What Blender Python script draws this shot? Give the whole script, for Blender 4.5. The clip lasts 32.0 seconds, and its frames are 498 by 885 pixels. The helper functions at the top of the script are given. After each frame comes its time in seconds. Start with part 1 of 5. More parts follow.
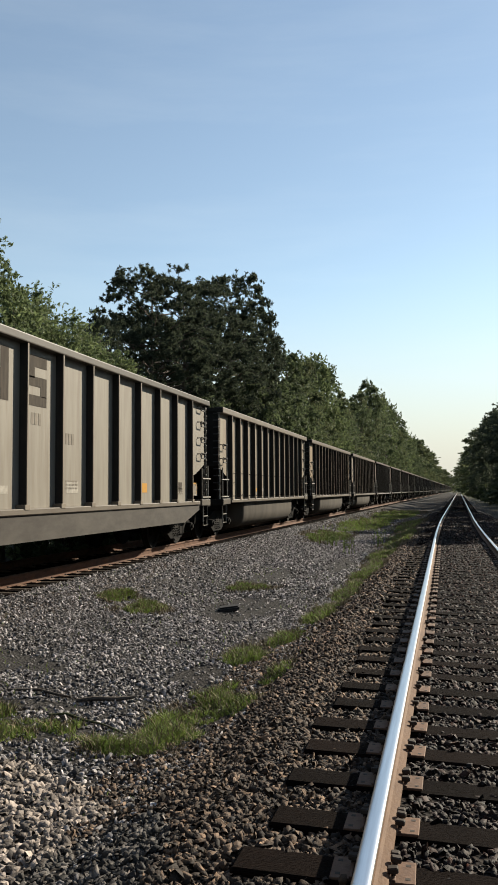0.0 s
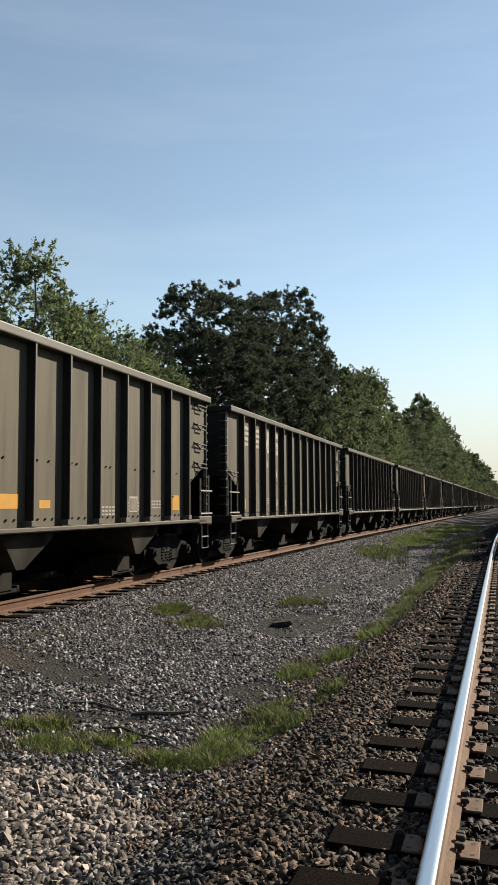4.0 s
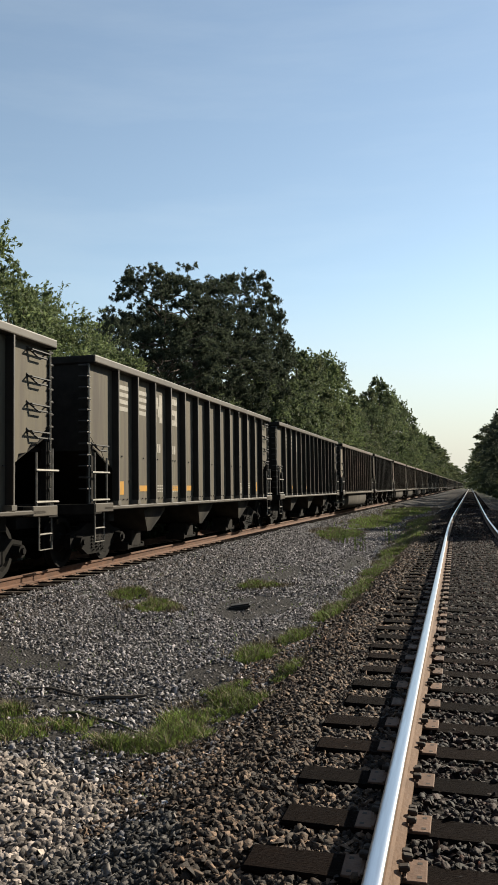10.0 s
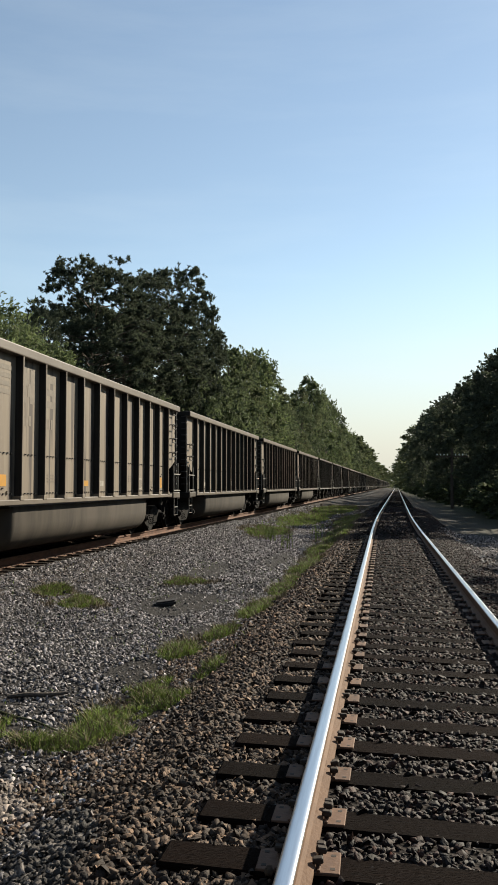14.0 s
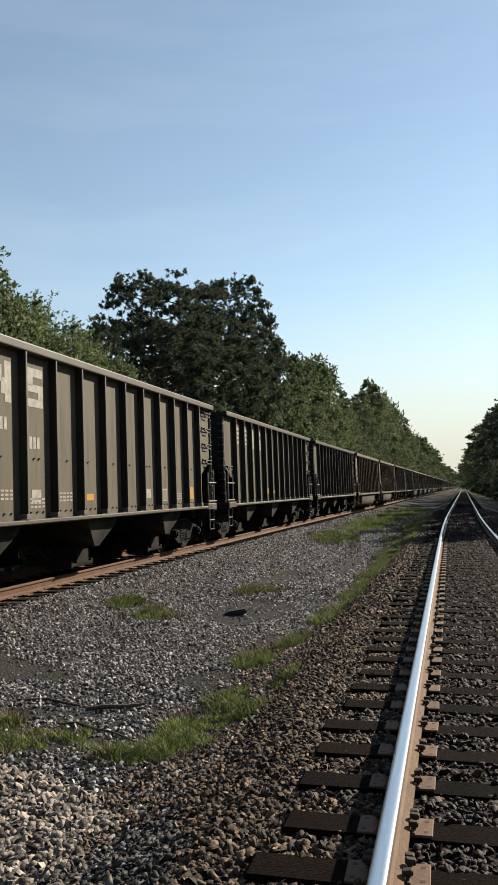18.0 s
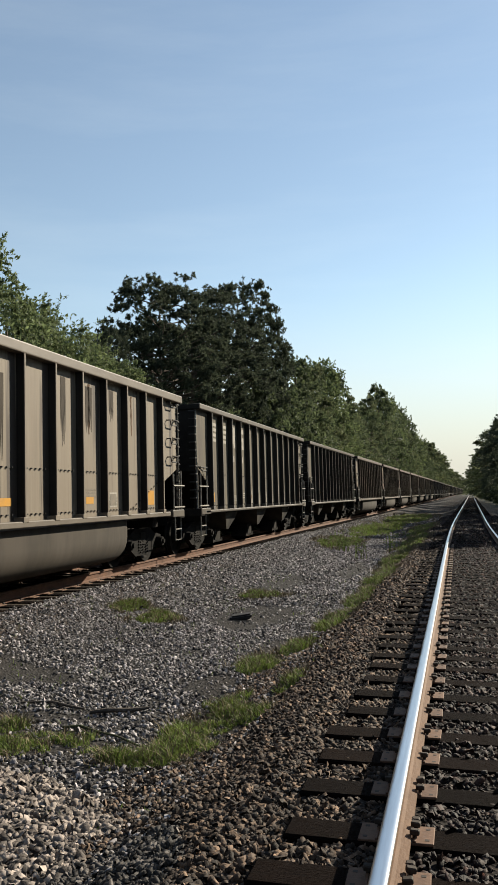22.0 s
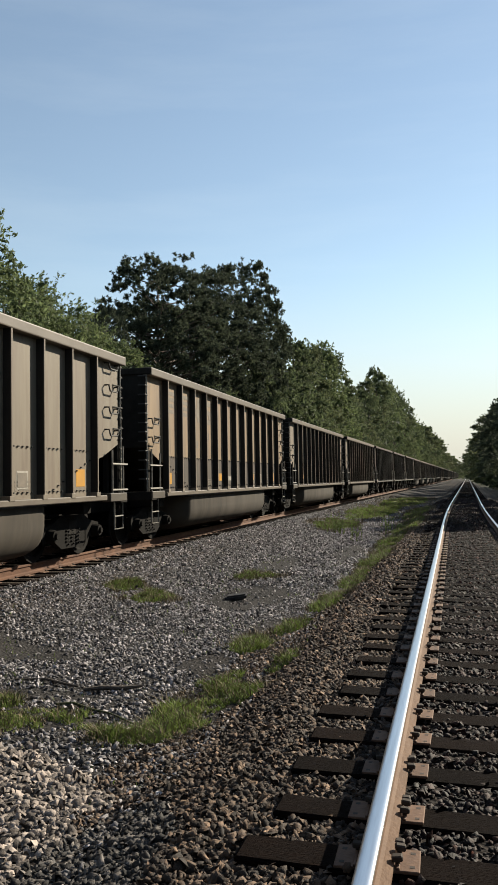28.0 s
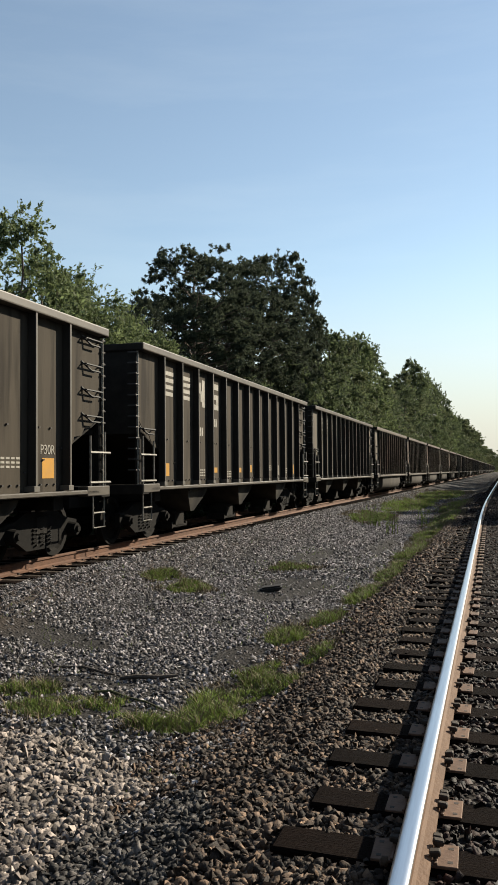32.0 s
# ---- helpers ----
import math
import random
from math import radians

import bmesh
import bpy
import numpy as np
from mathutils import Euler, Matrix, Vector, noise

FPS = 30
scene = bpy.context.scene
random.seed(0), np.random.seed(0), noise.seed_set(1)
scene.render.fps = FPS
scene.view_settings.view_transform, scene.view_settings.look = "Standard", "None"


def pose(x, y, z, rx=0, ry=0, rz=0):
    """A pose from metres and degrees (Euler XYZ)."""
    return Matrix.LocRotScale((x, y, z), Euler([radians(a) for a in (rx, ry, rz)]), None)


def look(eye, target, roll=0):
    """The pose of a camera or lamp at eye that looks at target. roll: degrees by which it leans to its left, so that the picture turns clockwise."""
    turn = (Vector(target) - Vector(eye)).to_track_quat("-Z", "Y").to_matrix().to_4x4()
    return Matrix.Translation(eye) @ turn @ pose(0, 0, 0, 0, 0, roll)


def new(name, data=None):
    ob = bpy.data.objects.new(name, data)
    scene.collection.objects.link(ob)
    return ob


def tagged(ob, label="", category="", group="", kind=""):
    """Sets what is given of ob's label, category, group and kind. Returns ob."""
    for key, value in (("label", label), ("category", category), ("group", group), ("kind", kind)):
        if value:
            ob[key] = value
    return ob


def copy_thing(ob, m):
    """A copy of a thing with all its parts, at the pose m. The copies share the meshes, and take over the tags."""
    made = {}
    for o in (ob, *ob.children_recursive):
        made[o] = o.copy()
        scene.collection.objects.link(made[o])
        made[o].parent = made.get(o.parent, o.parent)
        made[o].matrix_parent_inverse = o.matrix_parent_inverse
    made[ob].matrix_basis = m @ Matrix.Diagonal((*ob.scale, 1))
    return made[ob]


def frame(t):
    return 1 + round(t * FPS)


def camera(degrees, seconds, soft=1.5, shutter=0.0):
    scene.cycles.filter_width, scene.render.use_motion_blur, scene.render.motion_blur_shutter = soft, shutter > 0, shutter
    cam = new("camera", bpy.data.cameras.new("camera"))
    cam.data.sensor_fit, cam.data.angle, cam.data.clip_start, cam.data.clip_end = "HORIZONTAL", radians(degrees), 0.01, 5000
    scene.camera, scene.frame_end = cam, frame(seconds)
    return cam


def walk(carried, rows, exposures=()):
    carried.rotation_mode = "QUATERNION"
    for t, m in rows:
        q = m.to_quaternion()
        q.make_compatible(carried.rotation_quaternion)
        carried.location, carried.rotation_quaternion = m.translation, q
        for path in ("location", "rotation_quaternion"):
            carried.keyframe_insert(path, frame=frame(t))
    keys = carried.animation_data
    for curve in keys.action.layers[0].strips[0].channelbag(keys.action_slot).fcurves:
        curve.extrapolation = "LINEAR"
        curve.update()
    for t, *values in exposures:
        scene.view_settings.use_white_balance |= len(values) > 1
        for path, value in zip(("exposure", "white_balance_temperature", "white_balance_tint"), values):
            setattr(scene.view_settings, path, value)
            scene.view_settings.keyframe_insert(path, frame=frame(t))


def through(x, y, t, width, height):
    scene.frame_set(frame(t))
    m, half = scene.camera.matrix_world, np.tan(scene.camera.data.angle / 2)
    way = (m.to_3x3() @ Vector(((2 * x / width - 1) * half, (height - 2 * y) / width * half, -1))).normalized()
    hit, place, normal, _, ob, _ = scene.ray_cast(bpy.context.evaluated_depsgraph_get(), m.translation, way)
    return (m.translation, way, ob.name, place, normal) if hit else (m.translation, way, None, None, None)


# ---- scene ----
cam = camera(33.9, 32.0, soft=1.6)
PATH = [  # seconds, eye, target, roll
    (0, (0.317, 0.046, 1.373), (-0.148, 1.988, 1.492), -0.4),
    (0.5, (0.321, 0.051, 1.371), (-0.149, 1.99, 1.508), 0.3),
    (1, (0.315, 0.039, 1.374), (-0.171, 1.974, 1.512), 0.2),
    (1.5, (0.297, 0.046, 1.372), (-0.223, 1.973, 1.509), 0.1),
    (2, (0.304, 0.047, 1.377), (-0.234, 1.969, 1.512), -0.5),
    (2.5, (0.31, 0.043, 1.375), (-0.221, 1.967, 1.511), -0.6),
    (4.5, (0.306, 0.038, 1.379), (-0.29, 1.94, 1.537), -0.3),
    (5, (0.324, 0.037, 1.373), (-0.191, 1.965, 1.51), 0.0),
    (5.5, (0.332, 0.04, 1.377), (-0.109, 1.987, 1.5), 0.2),
    (6, (0.343, 0.05, 1.377), (-0.058, 2.005, 1.498), -0.2),
    (6.5, (0.349, 0.056, 1.377), (-0.026, 2.017, 1.503), -0.9),
    (7, (0.343, 0.046, 1.383), (-0.036, 2.005, 1.517), -1.1),
    (7.5, (0.342, 0.059, 1.379), (-0.079, 2.009, 1.519), -2.3),
    (8, (0.333, 0.061, 1.38), (-0.122, 2.004, 1.517), -2.5),
    (8.5, (0.318, 0.058, 1.377), (-0.159, 1.996, 1.5), -2.3),
    (9, (0.313, 0.06, 1.373), (-0.183, 1.995, 1.483), -2.1),
    (9.5, (0.316, 0.046, 1.372), (-0.185, 1.98, 1.48), -0.8),
    (10, (0.327, 0.052, 1.374), (-0.163, 1.988, 1.488), -0.8),
    (10.5, (0.329, 0.053, 1.374), (-0.152, 1.99, 1.499), -1.2),
    (11, (0.335, 0.041, 1.382), (-0.149, 1.976, 1.524), -1.0),
    (11.5, (0.33, 0.043, 1.377), (-0.158, 1.977, 1.52), -0.7),
    (12, (0.321, 0.036, 1.382), (-0.155, 1.973, 1.529), -0.7),
    (12.5, (0.352, 0.047, 1.374), (-0.027, 2.005, 1.515), 0.3),
    (13, (0.359, 0.054, 1.376), (0.044, 2.025, 1.497), 0.6),
    (13.5, (0.349, 0.047, 1.375), (0.032, 2.018, 1.488), 0.1),
    (14, (0.357, 0.051, 1.374), (0.033, 2.022, 1.479), 0.0),
    (14.5, (0.359, 0.039, 1.38), (0.04, 2.011, 1.49), -0.2),
    (16.5, (0.345, 0.04, 1.376), (-0.02, 2.002, 1.502), -0.7),
    (17, (0.351, 0.048, 1.378), (-0.035, 2.006, 1.507), -1.1),
    (17.5, (0.338, 0.057, 1.379), (-0.09, 2.007, 1.504), -1.9),
    (18, (0.32, 0.057, 1.381), (-0.152, 1.996, 1.506), -2.0),
    (18.5, (0.325, 0.06, 1.378), (-0.163, 1.996, 1.5), -1.8),
    (19, (0.337, 0.057, 1.379), (-0.137, 1.997, 1.495), -2.0),
    (19.5, (0.345, 0.057, 1.383), (-0.106, 2.002, 1.499), -2.3),
    (20, (0.34, 0.058, 1.382), (-0.116, 2.001, 1.511), -2.1),
    (20.5, (0.348, 0.044, 1.392), (-0.115, 1.983, 1.552), -2.1),
    (21, (0.351, 0.047, 1.4), (-0.086, 1.989, 1.595), -1.2),
    (21.5, (0.338, 0.044, 1.393), (-0.124, 1.983, 1.554), -1.2),
    (22, (0.337, 0.048, 1.392), (-0.152, 1.983, 1.527), -1.5),
    (22.5, (0.344, 0.048, 1.391), (-0.149, 1.982, 1.52), -1.6),
    (23, (0.359, 0.048, 1.392), (-0.13, 1.983, 1.518), -1.6),
    (23.5, (0.356, 0.059, 1.391), (-0.141, 1.993, 1.515), -1.4),
    (24, (0.343, 0.059, 1.387), (-0.183, 1.985, 1.499), -1.1),
    (24.5, (0.334, 0.058, 1.388), (-0.222, 1.976, 1.499), -1.0),
    (26.5, (0.359, 0.064, 1.386), (-0.168, 1.99, 1.501), -1.5),
    (27, (0.347, 0.07, 1.385), (-0.173, 1.997, 1.503), -1.0),
    (27.5, (0.336, 0.083, 1.374), (-0.173, 2.013, 1.491), -0.7),
    (28, (0.341, 0.08, 1.373), (-0.143, 2.018, 1.464), -0.9),
    (28.5, (0.323, 0.084, 1.366), (-0.186, 2.018, 1.434), -0.4),
    (29, (0.317, 0.08, 1.37), (-0.23, 2.003, 1.435), -0.4),
    (29.5, (0.335, 0.092, 1.365), (-0.211, 2.015, 1.434), -0.7),
    (30, (0.326, 0.077, 1.37), (-0.21, 2.003, 1.436), -0.5),
    (30.5, (0.319, 0.085, 1.37), (-0.226, 2.007, 1.439), -0.2),
    (31, (0.32, 0.086, 1.371), (-0.239, 2.005, 1.447), 0.2),
    (31.5, (0.316, 0.086, 1.368), (-0.25, 2.003, 1.44), 0.0),
    (32, (0.323, 0.09, 1.369), (-0.244, 2.007, 1.441), -0.5),
]
walk(cam, [(t, look(e, g, r)) for t, e, g, r in PATH])

# ---- light ----
SUN_AZ, SUN_EL = 52.0, 29.5     # degrees from +x towards +y, and above the horizon
world = bpy.data.worlds.new("sky")
scene.world = world
world.use_nodes = True
_n, _l = world.node_tree.nodes, world.node_tree.links
_n.clear()
_sky = _n.new("ShaderNodeTexSky")
_sky.sky_type, _sky.sun_disc = "NISHITA", False
_sky.sun_elevation, _sky.sun_rotation = radians(SUN_EL), radians(90 - SUN_AZ)
_sky.altitude, _sky.air_density, _sky.dust_density, _sky.ozone_density = 0, 1.0, 0.1, 1.0
_bg = _n.new("ShaderNodeBackground")
_bg.inputs["Strength"].default_value = 0.058
_out = _n.new("ShaderNodeOutputWorld")
# thin veils of high cloud, hardly lighter than the blue
_tc, _mp = _n.new("ShaderNodeTexCoord"), _n.new("ShaderNodeMapping")
_mp.inputs["Scale"].default_value, _mp.inputs["Rotation"].default_value = (1.2, 2.2, 9.0), (0.25, 0.1, 0.3)
_l.new(_tc.outputs["Generated"], _mp.inputs[0])
_veil = _n.new("ShaderNodeTexNoise")
_veil.inputs["Scale"].default_value, _veil.inputs["Detail"].default_value, _veil.inputs["Roughness"].default_value = 1.6, 7, 0.6
_l.new(_mp.outputs[0], _veil.inputs[0])
_thin = _n.new("ShaderNodeMapRange")
_thin.inputs["From Min"].default_value, _thin.inputs["From Max"].default_value, _thin.inputs["To Max"].default_value = 0.45, 0.8, 0.09
_thin.inputs["To Min"].default_value = 0.03
_l.new(_veil.outputs[0], _thin.inputs[0])
_mix = _n.new("ShaderNodeMixRGB")
_mix.inputs[2].default_value = (8.5, 9.0, 9.2, 1)
_l.new(_thin.outputs[0], _mix.inputs[0])
_l.new(_sky.outputs[0], _mix.inputs[1])
# summer haze that lies over the lowest part of the sky, all round
_sep = _n.new("ShaderNodeSeparateXYZ")
_l.new(_tc.outputs["Generated"], _sep.inputs[0])
_low = _n.new("ShaderNodeMapRange")
_low.interpolation_type = "SMOOTHSTEP"
_low.inputs["From Min"].default_value, _low.inputs["From Max"].default_value = -0.02, 0.26
_low.inputs["To Min"].default_value, _low.inputs["To Max"].default_value = 0.97, 0.0
_l.new(_sep.outputs[2], _low.inputs[0])
_haze = _n.new("ShaderNodeMixRGB")
_haze.inputs[2].default_value = (4.12, 4.16, 4.2, 1)
_l.new(_low.outputs[0], _haze.inputs[0])
_l.new(_mix.outputs[0], _haze.inputs[1])
_l.new(_haze.outputs[0], _bg.inputs[0])
_l.new(_bg.outputs[0], _out.inputs[0])
_sun = new("sun", bpy.data.lights.new("sun", "SUN"))
_sun.data.energy, _sun.data.angle, _sun.data.color = 3.7, radians(0.6), (1.0, 0.93, 0.84)
_dir = Vector((math.cos(radians(SUN_AZ)) * math.cos(radians(SUN_EL)), math.sin(radians(SUN_AZ)) * math.cos(radians(SUN_EL)), math.sin(radians(SUN_EL))))
_sun.matrix_world = look(_dir * 200, (0, 0, 0))
scene.view_settings.exposure = 1.5
scene.view_settings.use_white_balance = True
scene.view_settings.white_balance_temperature = 7150
scene.view_settings.white_balance_tint = 6.0

# ---- materials ----
def material(name, colour, colour2=None, rough=0.8, metal=0.0, scale=6.0, mix=0.5, bump=0.0, bump_scale=40.0,
             island=0.0, stretch=(1, 1, 1), random_value=0.0, spec=0.3, colour3=None, scale3=0.6, coords="Object", skew=1, edge3=(0.48, 0.68)):
    """Two tones by noise at two scales, fine relief, and a value shift by object or by island."""
    m = bpy.data.materials.new(name)
    m.use_nodes = True
    n, l = m.node_tree.nodes, m.node_tree.links
    b = n["Principled BSDF"]
    b.inputs["Roughness"].default_value, b.inputs["Metallic"].default_value = rough, metal
    b.inputs["Specular IOR Level"].default_value = spec
    tc, mp = n.new("ShaderNodeTexCoord"), n.new("ShaderNodeMapping")
    mp.inputs["Scale"].default_value = stretch
    l.new(tc.outputs[coords], mp.inputs[0])
    noise1 = n.new("ShaderNodeTexNoise")
    noise1.inputs["Scale"].default_value, noise1.inputs["Detail"].default_value, noise1.inputs["Roughness"].default_value = scale, 6, 0.65
    l.new(mp.outputs[0], noise1.inputs[0])
    ramp = n.new("ShaderNodeValToRGB")
    ramp.color_ramp.elements[0].position, ramp.color_ramp.elements[1].position = 0.5 - 0.22 * (1.2 - mix), 0.5 + 0.22 * (1.2 - mix)
    ramp.color_ramp.elements[0].color = (*colour, 1)
    ramp.color_ramp.elements[1].color = (*(colour2 or colour), 1)
    l.new(noise1.outputs[0], ramp.inputs[0])
    out = ramp.outputs[0]
    if colour3:
        noise3 = n.new("ShaderNodeTexNoise")
        noise3.inputs["Scale"].default_value, noise3.inputs["Detail"].default_value = scale3, 4
        l.new(mp.outputs[0], noise3.inputs[0])
        r3 = n.new("ShaderNodeValToRGB")
        r3.color_ramp.elements[0].position, r3.color_ramp.elements[1].position = edge3
        l.new(noise3.outputs[0], r3.inputs[0])
        mx = n.new("ShaderNodeMixRGB")
        l.new(r3.outputs[0], mx.inputs[0])
        l.new(out, mx.inputs[1])
        mx.inputs[2].default_value = (*colour3, 1)
        out = mx.outputs[0]
    if island or random_value:
        if island:
            src = n.new("ShaderNodeNewGeometry").outputs["Random Per Island"]
        else:
            src = n.new("ShaderNodeObjectInfo").outputs["Random"]
        amount = island or random_value
        mr = n.new("ShaderNodeMapRange")
        mr.inputs["To Min"].default_value, mr.inputs["To Max"].default_value = 1 - amount, 1 + amount
        if skew > 1:
            pw = n.new("ShaderNodeMath")
            pw.operation = "POWER"
            l.new(src, pw.inputs[0])
            pw.inputs[1].default_value = skew
            src = pw.outputs[0]
            mr.inputs["To Max"].default_value = 1 + amount * 2.2
        l.new(src, mr.inputs[0])
        hsv = n.new("ShaderNodeHueSaturation")
        l.new(mr.outputs[0], hsv.inputs["Value"])
        l.new(out, hsv.inputs["Color"])
        out = hsv.outputs[0]
    l.new(out, b.inputs["Base Color"])
    if bump:
        noise2 = n.new("ShaderNodeTexNoise")
        noise2.inputs["Scale"].default_value, noise2.inputs["Detail"].default_value = bump_scale, 5
        l.new(mp.outputs[0], noise2.inputs[0])
        bp = n.new("ShaderNodeBump")
        bp.inputs["Strength"].default_value, bp.inputs["Distance"].default_value = bump, 0.02
        l.new(noise2.outputs[0], bp.inputs["Height"])
        l.new(bp.outputs[0], b.inputs["Normal"])
    return m


M = {}
M["tub_paint"] = material("tan_car_paint", (0.164, 0.136, 0.0986), (0.136, 0.11, 0.08), rough=0.62, scale=1.3, stretch=(1, 3, 0.35), bump=0.12, bump_scale=5, random_value=0.12, colour3=(0.125, 0.096, 0.07), scale3=2.2)
M["hopper_paint"] = material("grey_car_paint", (0.0965, 0.0824, 0.0594), (0.0768, 0.0665, 0.0483), spec=0.17, rough=0.75, scale=1.5, stretch=(1, 3, 0.35), bump=0.12, bump_scale=5, random_value=0.1, colour3=(0.06, 0.05, 0.04), scale3=1.4)
M["hopper_dark"] = material("dark_brown_car_paint", (0.054, 0.0441, 0.0333), (0.0423, 0.0351, 0.0261), spec=0.1, rough=0.85, scale=1.5, stretch=(1, 3, 0.35), bump=0.12, bump_scale=5, random_value=0.1, colour3=(0.021, 0.017, 0.013), scale3=1.4)
M["tub_rib"] = material("tan_rib_paint", (0.15, 0.122, 0.09), (0.11, 0.088, 0.066), rough=0.65, scale=3, stretch=(1, 1, 0.4), random_value=0.14)
M["hopper_rib"] = material("grey_rib_paint", (0.0867, 0.0765, 0.0638), (0.0574, 0.051, 0.0421), rough=0.65, scale=3, stretch=(1, 1, 0.4), random_value=0.14)
M["chord"] = material("weathered_chord", (0.104, 0.0857, 0.0649), (0.0763, 0.06, 0.0453), rough=0.55, scale=4, stretch=(1, 0.4, 1), random_value=0.1)
M["chord_dark"] = material("weathered_chord_dark", (0.0713, 0.0594, 0.0451), (0.0432, 0.0341, 0.026), rough=0.55, scale=4, stretch=(1, 0.4, 1), random_value=0.1)
# grime blackened further to paint in the shade between and below the cars
M["shaded_grime"] = material("black_shaded_grime", (0.0116, 0.0103, 0.00907), (0.0198, 0.0174, 0.0149), rough=0.9, scale=5, bump=0.2, spec=0.1)
# underframe, truck and wheel colours carry the shade under the cars
M["underframe"] = material("grimy_shaded_underframe", (0.0084, 0.00735, 0.0063), (0.0158, 0.0136, 0.0115), rough=0.85, scale=6, bump=0.2, spec=0.1)
M["truck_steel"] = material("shaded_truck_steel", (0.00409, 0.00366, 0.00322), (0.00875, 0.0076, 0.00645), rough=0.85, scale=9, bump=0.2, spec=0.1)
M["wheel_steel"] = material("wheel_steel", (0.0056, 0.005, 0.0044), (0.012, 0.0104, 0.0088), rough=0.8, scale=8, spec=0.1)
M["white_mark"] = material("faded_white_lettering", (0.288, 0.264, 0.224), (0.176, 0.16, 0.132), rough=0.7, scale=9)
M["dark_mark"] = material("faded_dark_lettering", (0.1, 0.085, 0.066), (0.14, 0.115, 0.088), rough=0.7, scale=9)
M["yellow_mark"] = material("yellow_reflector", (0.4, 0.19, 0.02), (0.33, 0.17, 0.035), rough=0.5, scale=7)
# rib webs: car paint taken near black for the shade on them
M["rib_web_shade"] = material("shaded_rib_web", (0.0164, 0.0149, 0.0137), (0.0273, 0.0237, 0.02), rough=0.85, scale=3, stretch=(1, 1, 0.4), random_value=0.2, spec=0.15)
# belly tub: body paint darkened for its shade as well as for grime
M["tub_belly"] = material("grimy_shaded_tub_paint", (0.0427, 0.035, 0.026), (0.0256, 0.0213, 0.0167), rough=0.75, scale=1.6, stretch=(1, 2.5, 0.5), colour3=(0.05, 0.041, 0.032), scale3=1.0, spec=0.2, random_value=0.15)
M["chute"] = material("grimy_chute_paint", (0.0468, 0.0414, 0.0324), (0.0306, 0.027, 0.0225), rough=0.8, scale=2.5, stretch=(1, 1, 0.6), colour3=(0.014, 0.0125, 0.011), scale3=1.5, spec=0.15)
M["tub_stained"] = material("stained_tan_car_paint", (0.151, 0.123, 0.0892), (0.115, 0.0909, 0.0663), rough=0.65, scale=1.6, stretch=(1, 4.5, 0.22), bump=0.12, bump_scale=5, random_value=0.08, colour3=(0.04, 0.03, 0.023), scale3=0.9, edge3=(0.55, 0.62))
M["tub_orange"] = material("orange_tan_car_paint", (0.191, 0.132, 0.0765), (0.153, 0.106, 0.0638), rough=0.62, scale=1.3, stretch=(1, 3, 0.35), bump=0.12, bump_scale=5, colour3=(0.13, 0.092, 0.06), scale3=2.2)
M["tub_streaked"] = material("streaked_orange_car_paint", (0.2, 0.145, 0.088), (0.165, 0.118, 0.074), rough=0.62, scale=1.6, stretch=(1, 6.5, 0.16), bump=0.12, bump_scale=5, colour3=(0.085, 0.05, 0.03), scale3=1.1, edge3=(0.56, 0.66))
M["gondola_paint"] = material("faded_white_car_paint", (0.183, 0.164, 0.133), (0.145, 0.128, 0.102), rough=0.62, scale=1.3, stretch=(1, 3, 0.35), bump=0.12, bump_scale=5, colour3=(0.135, 0.115, 0.09), scale3=2.0)
M["gondola_sill"] = material("sooty_sill_paint", (0.062, 0.0546, 0.0459), (0.0341, 0.0291, 0.0248), rough=0.75, scale=2.0, stretch=(1, 0.5, 1.5), bump=0.1, bump_scale=8, spec=0.2)
M["chalk"] = material("pale_spray_paint", (0.2, 0.18, 0.145), (0.12, 0.105, 0.085), rough=0.75, scale=5, stretch=(1, 2, 0.7))
M["soot"] = material("dark_soot_stain", (0.035, 0.029, 0.024), (0.06, 0.05, 0.04), rough=0.85, scale=6, stretch=(1, 3, 0.5), spec=0.1)
M["tub_lower"] = material("sooty_lower_car_paint", (0.07, 0.056, 0.045), (0.045, 0.037, 0.03), rough=0.75, scale=2.0, stretch=(1, 2, 0.5), bump=0.1, bump_scale=6, spec=0.2)
M["rust_streak"] = material("rust_streak", (0.085, 0.045, 0.024), (0.055, 0.034, 0.021), rough=0.85, scale=7, stretch=(1, 3, 0.4), spec=0.1)
M["grab"] = material("worn_grab_iron", (0.23, 0.211, 0.182), (0.115, 0.106, 0.0912), rough=0.5, metal=0.3, scale=9)
M["iron_dark"] = material("dark_bracket_iron", (0.03, 0.027, 0.024), rough=0.7)
M["rail_head"] = material("polished_rail_head", (0.62, 0.64, 0.66), (0.52, 0.53, 0.55), rough=0.3, metal=1.0, scale=3, stretch=(20, 0.6, 1))
M["rail_rust"] = material("rusty_rail_side", (0.091, 0.0491, 0.0273), (0.129, 0.0735, 0.0429), rough=0.8, scale=10, stretch=(1, 0.5, 1), bump=0.25, bump_scale=60)
M["siding_rust"] = material("siding_rail_rust", (0.111, 0.051, 0.0272), (0.0638, 0.0314, 0.0187), rough=0.85, scale=8, stretch=(1, 0.5, 1), bump=0.25, bump_scale=60)
M["plate"] = material("brown_tie_plate", (0.121, 0.0674, 0.0413), (0.081, 0.0436, 0.027), rough=0.75, scale=25, bump=0.2, random_value=0.2)
M["spike"] = material("dark_spike", (0.035, 0.026, 0.02), rough=0.8)
